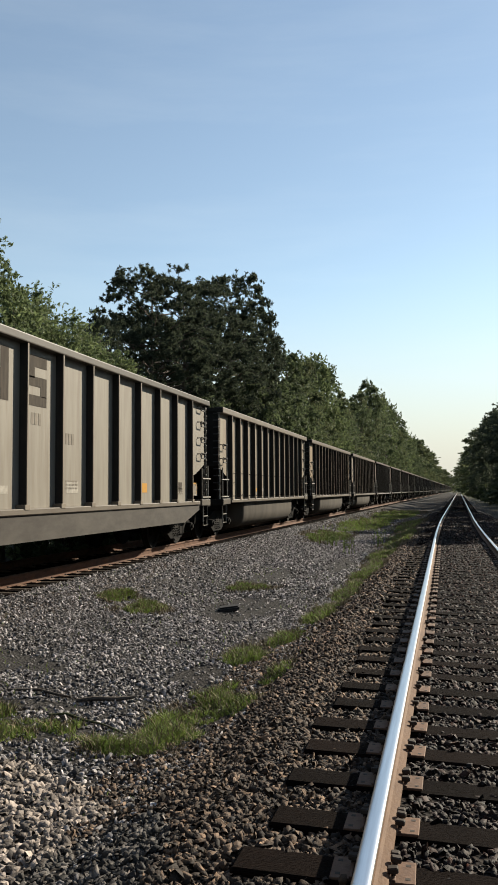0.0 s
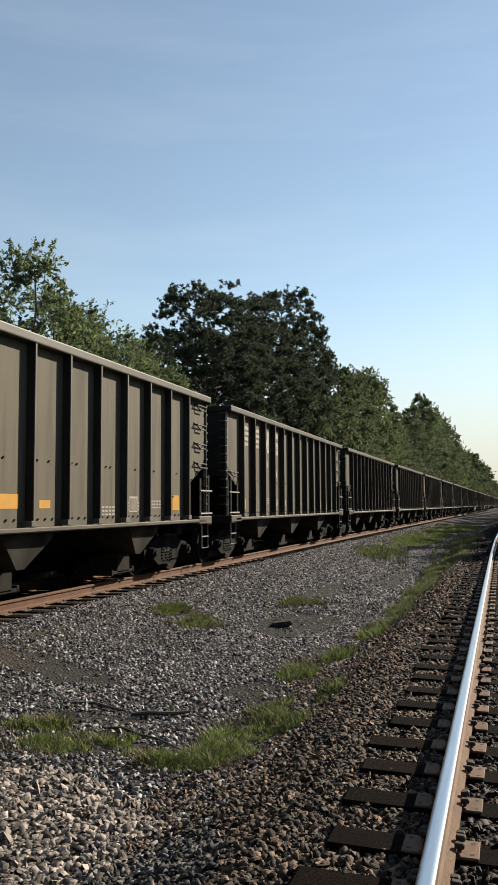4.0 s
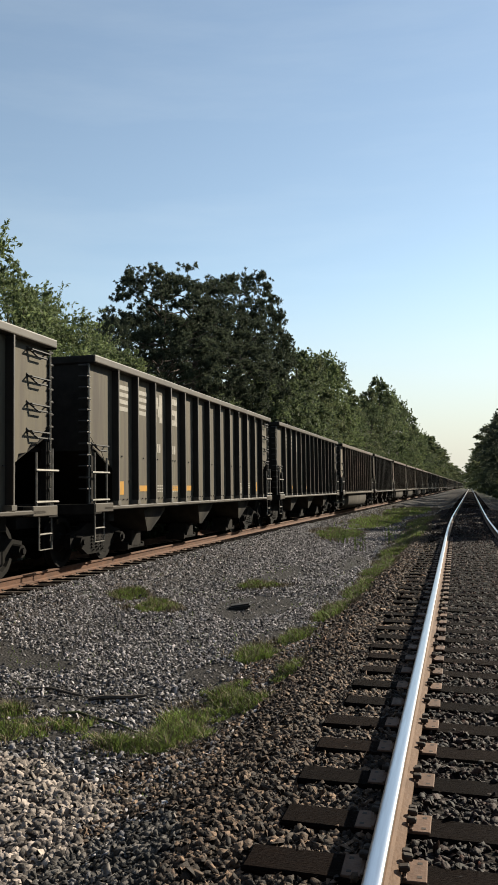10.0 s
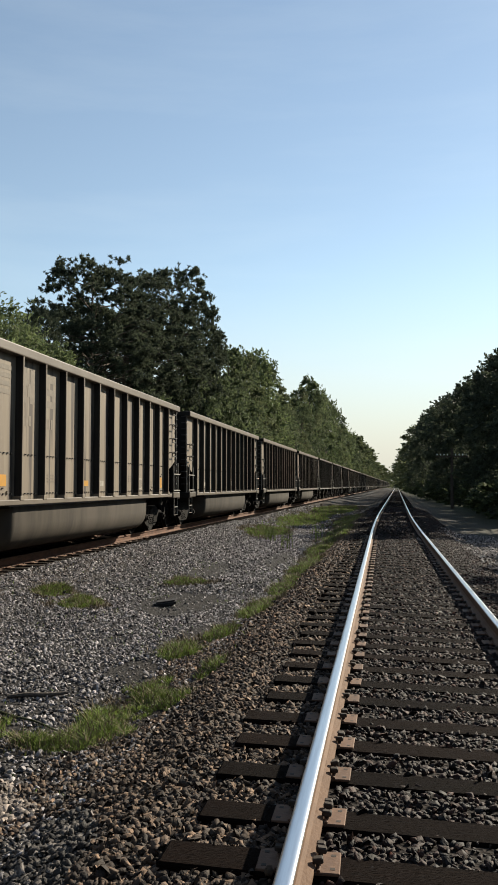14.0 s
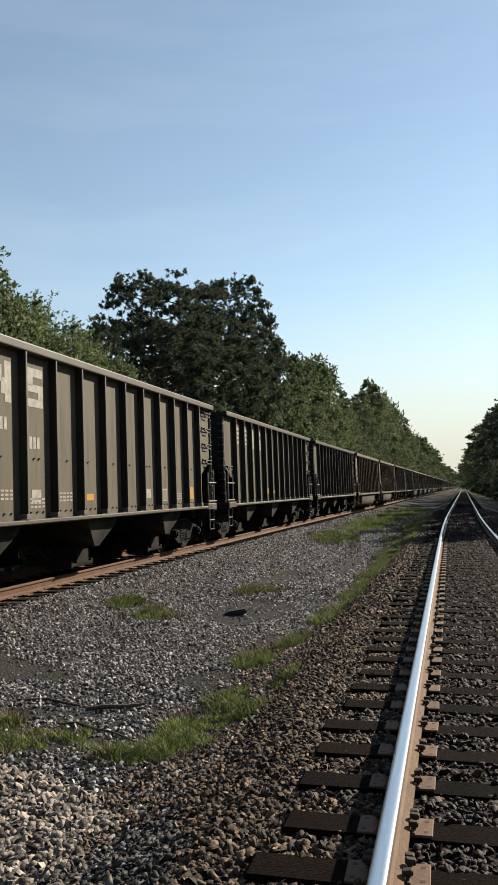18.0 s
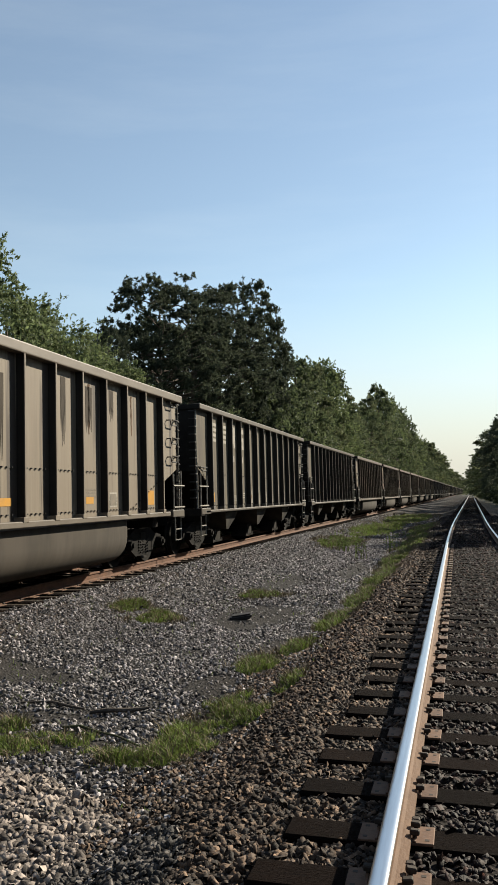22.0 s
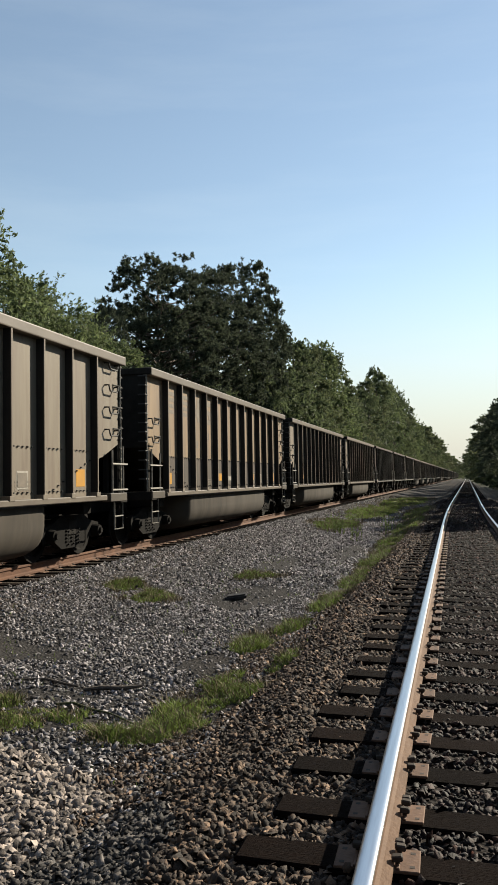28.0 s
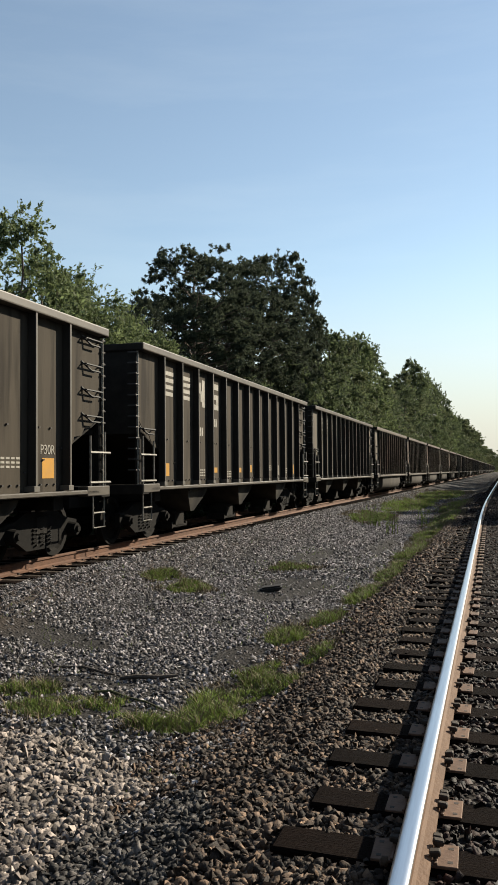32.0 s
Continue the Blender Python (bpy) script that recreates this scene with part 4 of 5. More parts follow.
TUBS = set([-2, -1, 0, 1, 2, 12, 14, 15, 16, 17, 21, 22, 25, 26, 27, 28, 29, 30, 31, 35, 36, 37, 38, 39, 42, 43, 47, 48, 49, 53, 56, 57, 60, 63, 64])
CARS = [(k, make_car("tub" if k in TUBS else "hopper", k)) for k in range(-2, 70)]
C0 = 22.717                      # where the near corner of car 0 stands at the start
RUN = [(0, 0.00), (1, 16.03), (2, 32.72), (2.5, 41.46), (4.5, 74.81), (5, 83.08), (6, 99.09), (7, 116.07), (8, 132.57), (9, 148.54), (10, 165.52), (10.5, 173.11),
       (11, 181.30), (11.5, 190.04), (12, 198.27), (12.5, 206.42), (13, 213.99), (13.5, 222.10), (14, 230.94), (14.5, 239.29), (16.5, 272.25), (17, 280.65), (17.5, 288.88),
       (18, 296.62), (18.5, 304.60), (19, 313.48), (20, 329.06), (21, 345.66), (22, 362.33), (23, 378.11), (24, 394.74), (26.5, 435.54), (27, 443.57), (27.5, 451.19),
       (28, 459.27), (29, 476.02), (30, 491.58), (31, 508.27), (32, 524.09)]   # seconds, metres run


def car_pose(k, run):
    y = C0 + HALF + PITCH * k - run
    o, sl = bend(y)
    return pose(SIDING + o, y, 0, 0, 0, -math.degrees(math.atan(sl)))


for _k, _car in CARS:
    _car.matrix_basis = car_pose(_k, 0.0)

# ---- trees ----
def trunk_mesh(name, rng, height, radius, limbs, lean=0.04, sides=8):
    lines, radii = [], []
    spine = [Vector((lean * height * (i / 7) ** 2 * rng.uniform(0.5, 1.5), lean * height * rng.uniform(-0.4, 0.4) * i / 7, height * i / 7)) for i in range(8)]
    lines.append(spine)
    radii.append([radius * (1 - 0.85 * i / 7) + (radius * 0.35 if i == 0 else 0) for i in range(8)])
    for a, z, ln, up in limbs:
        base = Vector((0, 0, z))
        q = [base + Vector((math.cos(a) * ln * t, math.sin(a) * ln * t, up * ln * t ** 1.3)) for t in (0, 0.35, 0.7, 1.0)]
        lines.append(q)
        radii.append([radius * 0.42 * (1 - z / height * 0.5), radius * 0.3 * (1 - z / height * 0.5), radius * 0.18, radius * 0.05])
    v, f = [], []
    for line, rr in zip(lines, radii):
        k0 = len(v)
        for i, p in enumerate(line):
            d = (line[min(i + 1, len(line) - 1)] - line[max(i - 1, 0)]).normalized()
            a = d.cross(Vector((0.31, 0.93, 0.17))).normalized()
            b = d.cross(a)
            v += [p + rr[i] * (math.cos(2 * math.pi * s / sides) * a + math.sin(2 * math.pi * s / sides) * b) for s in range(sides)]
        for i in range(len(line) - 1):
            for s in range(sides):
                q, w = k0 + i * sides, (s + 1) % sides
                f.append((q + s, q + w, q + sides + w, q + sides + s))
    return mesh_from(name, v, f, M["bark"], smooth=True)


def spray_cloud(rng, starts, ways, lengths, per, size, long=1.6, single=False):
    """Leaves along drooping twigs: each twig runs from its start along its way, with its leaves turned outwards."""
    n = len(starts) * per
    p0 = np.repeat(np.array(starts, dtype=float), per, 0)
    d = np.repeat(np.array(ways, dtype=float), per, 0)
    ln = np.repeat(np.array(lengths, dtype=float), per)[:, None]
    t = rng.random((n, 1)) ** 0.75
    p = p0 + d * ln * t + rng.normal(size=(n, 3)) * ln * 0.13 * (1.15 - t)
    p[:, 2:] -= 0.22 * ln * t * t
    ax = d * 0.7 + rng.normal(size=(n, 3)) * 0.7
    ax[:, 2] -= 0.15
    ax /= np.linalg.norm(ax, axis=1, keepdims=True)
    bx = np.cross(ax, rng.normal(size=(n, 3)))
    bx /= np.linalg.norm(bx, axis=1, keepdims=True)
    q = size * rng.uniform(0.6, 1.4, (n, 1))
    if single:
        v = np.stack([p - ax * q * long - bx * q * 0.4, p + bx * q * 0.9, p + ax * q * long - bx * q * 0.4], 1).reshape(-1, 3)
        return v, np.arange(3 * n).reshape(-1, 3)
    v = np.stack([p - ax * q * long, p + bx * q * 0.6, p + ax * q * long, p - bx * q * 0.6], 1).reshape(-1, 3)
    k = 4 * np.arange(n)[:, None]
    return v, np.concatenate([k + [0, 1, 2], k + [0, 2, 3]], 1).reshape(-1, 3)


def broadleaf(seed, height, width, mat, lobes=26, twigs=30, leaves=24, size=0.07, low=0.1, single=False, airy=1.0, label="leafy green deciduous tree at the edge of the woods"):
    """Trunk and limbs, and a crown of lobes from which leafy twigs stick out to all sides."""
    rng, prng = np.random.default_rng(seed), random.Random(seed)
    root = tagged(new("deciduous_tree"), label, "tree")
    limbs, starts, ways, lengths = [], [], [], []
    for i in range(lobes):
        t = (i + 0.5) / lobes
        z = height * (low + (0.95 - low) * t)
        prof = max(0.1, math.sin(math.pi * (0.2 + 0.76 * t)) ** 0.8)
        r = width / 2 * prof * prng.uniform(0.3, 0.88)
        a = i * 2.4 + prng.uniform(-0.7, 0.7)
        lr = width * prng.uniform(0.1, 0.2) * (0.65 + 0.5 * prof)
        c = Vector((r * math.cos(a), r * math.sin(a), min(z, height - lr * 0.7)))
        limbs.append((a, z * 0.8, r, 0.5))
        for _ in range(twigs):
            d = Vector((prng.gauss(0, 1) + 0.5 * math.cos(a), prng.gauss(0, 1) + 0.5 * math.sin(a), prng.gauss(0, 0.8) + 0.35)).normalized()
            starts.append(c + d * lr * prng.uniform(0.0, 0.45))
            ways.append(d)
            lengths.append(lr * prng.uniform(0.55, 1.15) * (1 + 0.5 * (prng.random() < 0.12 * airy)))
    # the leading shoots
    for _ in range(int(10 * airy) + 4):
        a, q = prng.uniform(0, 6.28), width * prng.uniform(0.0, 0.2)
        starts.append((q * math.cos(a), q * math.sin(a), height * prng.uniform(0.86, 0.95)))
        ways.append(Vector((0.3 * math.cos(a), 0.3 * math.sin(a), 1)).normalized())
        lengths.append(height * prng.uniform(0.05, 0.09))
    child("trunk", trunk_mesh("trunk", prng, height * 0.92, 0.014 * height, limbs), root)
    v, t = spray_cloud(rng, starts, ways, lengths, leaves, size, single=single)
    child("crown", mesh_fast("crown", v, t, mat), root)
    return root


def tuft_cloud(rng, centres, radii, per, width):
    """Needle tufts: thin blades that stand out from the middle of each tuft, more of them upwards."""
    n = len(centres) * per
    c = np.repeat(np.array(centres), per, 0)
    r = np.repeat(np.array(radii), per)[:, None]
    d = rng.normal(size=(n, 3))
    d[:, 2] += 0.45
    d /= np.linalg.norm(d, axis=1, keepdims=True)
    side = np.cross(d, rng.normal(size=(n, 3)))
    side /= np.linalg.norm(side, axis=1, keepdims=True)
    q = rng.uniform(0.65, 1.1, (n, 1))
    w = width * rng.uniform(0.7, 1.3, (n, 1))
    v = np.stack([c + d * r * 0.1 - side * w, c + d * r * 0.1 + side * w, c + d * r * q], 1).reshape(-1, 3)
    return v, np.arange(3 * n).reshape(-1, 3)


def pine(seed, height, width, boughs=240, needles=24, blade=0.036, label="tall dark pine with a rounded crown of needle tufts"):
    """A bare-limbed trunk under a dome of boughs, each ending in a cushion of tufts; sky shows between them."""
    rng, prng = np.random.default_rng(seed), random.Random(seed)
    limbs, cs, rs = [], [], []
    for i in range(boughs):
        t = (i + 0.5) / boughs
        up = 1 - 1.95 * t
        flat = max(0.0, 1 - abs(up) ** 2.6) ** 0.5 if up > 0 else 1 - 0.25 * -up
        inner = prng.uniform(0.86, 1.02) if i % 4 else prng.uniform(0.4, 0.75)
        a = i * 2.39996 + prng.uniform(-0.3, 0.3)
        z = height * (0.6 + 0.385 * up * (inner if up > 0 else 1))
        x, y = math.cos(a) * width / 2 * flat * inner, math.sin(a) * width / 2 * flat * inner
        if prng.random() < 0.1:
            continue
        q = width * prng.uniform(0.075, 0.125)
        if i % 2 == 0:
            limbs.append((a, max(z - 0.14 * width * flat, 0.12 * height) * 0.95, math.hypot(x, y) * 0.95, 0.25))
        for m in range(22):
            d = Vector((prng.gauss(0, 1), prng.gauss(0, 1), prng.gauss(0, 0.7))).normalized() * q * prng.uniform(0.1, 0.85)
            cs.append((x + d.x, y + d.y, z + d.z * 0.8))
            rs.append(prng.uniform(0.17, 0.28))
    root = tagged(new("pine_tree"), label, "tree")
    child("trunk", trunk_mesh("trunk", prng, height * 0.9, 0.014 * height, limbs, 0.02, 6), root)
    v, t = tuft_cloud(rng, cs, rs, needles, blade)
    child("crown", mesh_fast("crown", v, t, M["pine"]), root)
    return root


# places of the woods' trees: x, y, height, width of crown
PINES = [(-16.7, 46.2, 15.5, 8.0), (-16.7, 52.4, 17.3, 8.0), (-16.5, 63.6, 19.8, 8.4), (-16.4, 73.0, 19.3, 5.4), (-15.5, 35.6, 10.4, 2.6), (-17.2, 42.6, 12.0, 4.4), (-16.2, 57.5, 15.5, 8.5)]
NEAR_LEFT = [(-13.2, 27.0, 8.8, 4.2), (-13.4, 30.2, 8.6, 4.2), (-13.2, 24.2, 9.1, 4.0), (-13.0, 22.8, 9.0, 4.0), (-13.6, 25.6, 9.0, 4.6), (-13.6, 28.6, 8.7, 4.6), (-12.5, 20.1, 9.8, 4.4), (-14.2, 31.6, 8.8, 4.4), (-14.8, 27.2, 9.3, 5.0), (-14.2, 34.6, 8.6, 4.6)]
UNDER_PINES = [(-14.8, 39.0, 6.6, 5.0), (-14.4, 49.4, 8.2, 6.0), (-13.8, 57.8, 10.2, 6.5), (-13.4, 66.0, 11.4, 7.0), (-14.8, 44.0, 7.2, 5.5), (-13.6, 72.0, 12.0, 7.0)]
MID_LEFT = [(-14.6, 77, 15.7, 8), (-13.9, 82, 15.7, 7.5), (-14.6, 88, 16.6, 7.5), (-14.4, 94.6, 18.2, 7.5), (-14.4, 105, 18.4, 7), (-14.2, 118, 15.9, 8), (-13.4, 111, 13.1, 7), (-13.2, 98, 12.8, 7), (-13.4, 129, 16.2, 8), (-13.8, 140, 19.2, 8.5), (-13.5, 158, 23.4, 9), (-13.1, 172, 22.6, 8.5), (-13.1, 189, 23.4, 9), (-12.6, 206, 21.7, 9), (-12.6, 223, 22.9, 9.5), (-11.9, 244, 20.6, 9.5), (-11.9, 266, 21, 10)]
FAR_LEFT = [(-11.0, 290.0, 20.4, 10.0), (-10.6, 318.0, 21.5, 11.0), (-10.4, 352.0, 23.2, 12.0), (-9.6, 395.0, 22.6, 12.0), (-8.9, 440.0, 23.0, 13.0), (-8.3, 492.0, 24.2, 14.0), (-7.0, 560.0, 20.5, 15.0), (-5.5, 650.0, 20.5, 17.0), (-2.0, 800.0, 22.0, 20.0), (2.0, 1000.0, 23.0, 24.0), (10.0, 1400.0, 22.0, 34.0)]
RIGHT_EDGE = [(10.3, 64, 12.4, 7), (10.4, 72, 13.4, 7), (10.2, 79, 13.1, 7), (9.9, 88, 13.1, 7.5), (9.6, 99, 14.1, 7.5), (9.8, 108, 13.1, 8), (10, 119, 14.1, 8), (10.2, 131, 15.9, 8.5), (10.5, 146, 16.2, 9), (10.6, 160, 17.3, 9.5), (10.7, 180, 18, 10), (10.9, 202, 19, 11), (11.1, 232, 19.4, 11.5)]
FAR_RIGHT = [(11, 268, 21.2, 13), (11.4, 310, 20.4, 13), (12.2, 365, 21, 14), (13.4, 440, 22.5, 15), (14.6, 530, 23.5, 17), (17, 650, 25.5, 20), (21, 860, 30, 24), (28, 1200, 36, 32)]
FAR_END = [(-30.0 + 11.0 * i, 1500.0 + 30 * (i % 3), 24.0 + 3 * (i % 2), 16.0) for i in range(10)]
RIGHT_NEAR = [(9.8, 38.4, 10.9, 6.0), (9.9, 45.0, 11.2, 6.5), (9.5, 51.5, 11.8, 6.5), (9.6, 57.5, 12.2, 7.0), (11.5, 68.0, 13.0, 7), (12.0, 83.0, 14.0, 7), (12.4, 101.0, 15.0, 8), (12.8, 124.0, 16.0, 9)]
# unseen row added to block low sky light and shade the right-hand ground
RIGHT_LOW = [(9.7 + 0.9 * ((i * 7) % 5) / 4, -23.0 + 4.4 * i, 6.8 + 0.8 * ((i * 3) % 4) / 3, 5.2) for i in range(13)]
BRUSH = [(-11.6, 6.0), (-11.8, 10.5), (-11.4, 15.0), (-11.7, 19.5), (-11.5, 24.0), (-11.8, 28.5), (-11.5, 33.0), (-11.7, 38.0), (-11.4, 43.0), (-11.6, 49.0), (-11.5, 55.0), (-11.4, 62.0), (-11.3, 70.0), (-11.2, 80.0)]
UNDERGROWTH = [(8.6, 45.0), (8.4, 51.0), (9.0, 57.0), (9.4, 63.0), (9.5, 70.0), (9.3, 78.0), (8.1, 88.0), (8.3, 99.0), (8.5, 112.0), (8.8, 128.0), (9.2, 150.0), (9.6, 180.0), (10.4, 220.0), (11.2, 280.0), (13.0, 380.0)]


def plant_all(protos, places, rng):
    for i, (x, y, h, w) in enumerate(places):
        proto = protos[i % len(protos)]
        if not proto.get("planted"):
            z, turn = ground_z(x, y) - 0.1, rng.uniform(0, 360)
            proto["planted"] = 1.0
            proto.matrix_basis = tree_pose(proto, x, y, h, w, turn)
        else:
            q = proto.matrix_basis.to_scale()
            copy_thing(proto, tree_pose(proto, x, y, h, w, rng.uniform(0, 360)) @ Matrix.Diagonal((1 / q.x, 1 / q.y, 1 / q.z, 1)))


def tree_pose(proto, x, y, h, w, turn):
    k, q = h / proto["height"], w / proto["width"]
    return Matrix.Translation((x, y, ground_z(x, y) - 0.1)) @ Matrix.Rotation(radians(turn), 4, "Z") @ Matrix.Diagonal((q, q, k, 1))


def proto_tree(make, *args, **kw):
    """A first tree of its kind, with the true height and width of its crown noted on it."""
    ob = make(*args, **kw)
    me = next(c for c in ob.children if c.name.startswith("crown")).data
    co = np.empty(3 * len(me.vertices), dtype=np.float32)
    me.vertices.foreach_get("co", co)
    co = co.reshape(-1, 3)
    ob["height"] = float(np.percentile(co[:, 2], 99.85))
    ob["width"] = float(2 * np.percentile(np.hypot(co[:, 0], co[:, 1]), 97))
    return ob


def make_trees():
    rng = random.Random(77)
    plant_all([proto_tree(pine, 4, 16.0, 8.0), proto_tree(pine, 8, 19.0, 8.0)], PINES, rng)
    near = [proto_tree(broadleaf, 1, 9.0, 4.4, M["leaf"], 26, 26, 26, 0.042), proto_tree(broadleaf, 3, 11.0, 5.5, M["leaf"], 30, 26, 24, 0.052)]
    plant_all(near, NEAR_LEFT, rng)
    under = [proto_tree(broadleaf, 5, 9.0, 6.0, M["leaf_dark"], 26, 24, 20, 0.085, single=True)]
    plant_all(under, UNDER_PINES, rng)
    middle = [proto_tree(broadleaf, n, 17.5, 8.0, M[m], 32, 26, 22, 0.105, single=True) for n, m in ((2, "leaf_dark"), (6, "leaf_mid"), (21, "leaf_dark"), (23, "leaf"))]
    plant_all(middle, MID_LEFT, rng)
    far = [proto_tree(broadleaf, n, 22.5, 9.0, M[m], 30, 16, 18, 0.24, 0.0, single=True) for n, m in ((14, "leaf_dark"), (15, "leaf_mid"))]
    plant_all(far, FAR_LEFT + FAR_RIGHT + FAR_END, rng)
    # right-hand leaves borrow the darker needle colour to paint in their shaded side
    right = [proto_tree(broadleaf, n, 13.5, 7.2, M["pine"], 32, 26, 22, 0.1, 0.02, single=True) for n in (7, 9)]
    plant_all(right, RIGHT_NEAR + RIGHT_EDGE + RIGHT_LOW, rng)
    bush = proto_tree(broadleaf, 12, 3.0, 3.5, M["leaf_dark"], 14, 18, 18, 0.08, 0.02, single=True, label="dense dark shrub under the trees")
    bush.name = "shrub"
    bush["category"] = "shrub"
    plant_all([bush], [(x, y, rng.uniform(2.2, 4.2), rng.uniform(3.5, 5.5) * (1 + y * 0.004)) for x, y in UNDERGROWTH + BRUSH], rng)


def make_pole():
    """An old line pole by the woods: a tapered, cross-armed pole with a row of glass insulators."""
    x, y = 6.3, 74.0
    z = ground_z(x, y)
    root = tagged(new("telegraph_pole"), "weathered wooden telegraph pole with a row of glass insulators", "pole")
    root.matrix_basis = pose(x, y, z)
    child("mast", tubes("mast", [[(0, 0, -0.3), (0.01, 0, 2.5), (0.03, 0, 5.3)]], M["wood"], [0.15, 0.135, 0.1], 10), root)
    child("crossarm", bevelled("crossarm", [(-1.35, 1.35, -0.16, -0.05, 4.52, 4.64)], M["wood"], 0.01), root)
    child("brace", tubes("brace", [[(-0.55, -0.12, 4.52), (0.02, -0.12, 4.05), (0.6, -0.12, 4.52)]], M["iron_dark"], 0.02, 5), root)
    outline = [(0.0, 0.0), (0.02, 0.0), (0.02, 0.06), (0.055, 0.07), (0.06, 0.12), (0.04, 0.14), (0.045, 0.17), (0.0, 0.2)]
    n, v, f = 10, [], []
    for q, h in outline:
        v += [(q * math.cos(2 * math.pi * i / n), q * math.sin(2 * math.pi * i / n), h) for i in range(n)]
    for j in range(len(outline) - 1):
        f += [(j * n + i, j * n + (i + 1) % n, (j + 1) * n + (i + 1) % n, (j + 1) * n + i) for i in range(n)]
    bell = mesh_from("insulator", v, f, M["insulator"], smooth=True)
    for dx in (-1.25, -0.95, -0.65, -0.35, 0.35, 0.65, 0.95, 1.25):
        child("insulator", bell, root, pose(dx, -0.1, 4.64), "pale glass insulator")


make_trees()
make_pole()

# ---- loose stones, grass and litter ----
def strew(name, label, xs, ys, sizes, mat, seed, sink=0.2, squash=1.0):
    """Angular chips from numpy: wedges with a smaller, shifted top, lying at a tilt. ONE object."""
    rng = np.random.default_rng(seed)
    base = np.array([(x, y, z) for x in (-1, 1) for y in (-1, 1) for z in (-1, 1)]) * 0.75
    tri = np.array([(0, 1, 3), (0, 3, 2), (4, 6, 7), (4, 7, 5), (0, 4, 5), (0, 5, 1), (2, 3, 7), (2, 7, 6), (1, 5, 7), (1, 7, 3)])   # open below, where it lies on the ground
    n = len(xs)
    sizes = np.asarray(sizes)
    z = np.array([ground_z(float(a), float(b)) for a, b in zip(xs, ys)])
    ax = np.stack([rng.uniform(0.85, 1.6, n), rng.uniform(0.5, 0.95, n), rng.uniform(0.28, 0.6, n)], 1)[:, None, :]
    v = np.repeat(base[None], n, 0)
    top = v[:, :, 2] > 0
    taper = rng.uniform(0.35, 0.95, (n, 1, 2))
    v[:, :, :2] = np.where(top[:, :, None], v[:, :, :2] * taper + rng.uniform(-0.35, 0.35, (n, 1, 2)), v[:, :, :2])
    v = (v + rng.uniform(-0.24, 0.24, v.shape)) * ax
    # tilt about a random level axis, then turn
    th, yaw, tilt = rng.uniform(0, 6.283, n), rng.uniform(0, 6.283, n), rng.normal(0, 0.7, n)
    k = np.stack([np.cos(th), np.sin(th), 0 * th], 1)[:, None, :]
    c, sn = np.cos(tilt)[:, None, None], np.sin(tilt)[:, None, None]
    v = v * c + np.cross(np.broadcast_to(k, v.shape), v) * sn + k * (v * k).sum(2, keepdims=True) * (1 - c)
    cy, sy = np.cos(yaw)[:, None], np.sin(yaw)[:, None]
    v = np.stack([v[:, :, 0] * cy - v[:, :, 1] * sy, v[:, :, 0] * sy + v[:, :, 1] * cy, v[:, :, 2] * squash], 2)
    lift = -v[:, :, 2].min(1) * (1 - 1.6 * sink) * sizes
    v = v * sizes[:, None, None] + np.stack([xs, ys, z + lift], 1)[:, None, :]
    t = tri[None] + 8 * np.arange(n)[:, None, None]
    ob = new(name, mesh_fast(name, v.reshape(-1, 3), t.reshape(-1, 3), mat))
    return tagged(ob, label, "gravel", kind="stuff")


def spread(nr, a, b, n):
    """Sizes with many small stones and few large ones."""
    return a + (b - a) * nr.random(n) ** 1.8


def thick(x, y, rng):
    """Stones lie thick ahead of where the walk stands, and thinner elsewhere."""
    a = math.degrees(math.atan2(-(x - 0.33), y)) if y > 0.1 else 90
    return -16 < a < 40 or rng.random() < 0.2


def scatter(rng, x0, x1, y0, y1, density, keep=lambda x, y: True, follow=True):
    n = int((x1 - x0) * (y1 - y0) * density)
    pts = [(rng.uniform(x0, x1), rng.uniform(y0, y1)) for _ in range(n)]
    pts = [(x + (bend(y)[0] if follow else 0), y) for x, y in pts]
    pts = [p for p in pts if thick(*p, rng) and keep(*p)]
    return np.array([p[0] for p in pts]), np.array([p[1] for p in pts])


GRASS = [(-1.78, 6.3, 0.3, 0.5), (-1.55, 6.9, 0.24, 0.5), (-2.0, 5.75, 0.3, 0.16), (-2.9, 6.0, 0.55, 0.34), (-3.5, 6.3, 0.3, 0.2), (-1.35, 7.9, 0.16, 0.5), (-1.85, 7.5, 0.22, 0.4), (-1.9, 9.2, 0.24, 0.5), (-1.68, 10.4, 0.18, 0.8),
         (-1.5, 12.2, 0.2, 1.0), (-1.4, 14.5, 0.2, 1.6), (-1.35, 18.0, 0.25, 2.2), (-1.35, 23.0, 0.32, 3.0), (-1.3, 30.0, 0.45, 4.5), (-4.35, 12.3, 0.35, 0.5), (-4.95, 12.7, 0.25, 0.4), (-3.4, 15.4, 0.4, 0.4),
         (-4.2, 32.0, 0.7, 2.5), (-4.0, 45.0, 1.1, 8.0), (-1.6, 42.0, 0.55, 6.0), (-3.6, 62.0, 1.4, 10.0)]


def grassy(x, y):
    u = x - bend(y)[0]
    return max((1 - ((u - a) / c) ** 2 - ((y - b) / d) ** 2) for a, b, c, d in GRASS)


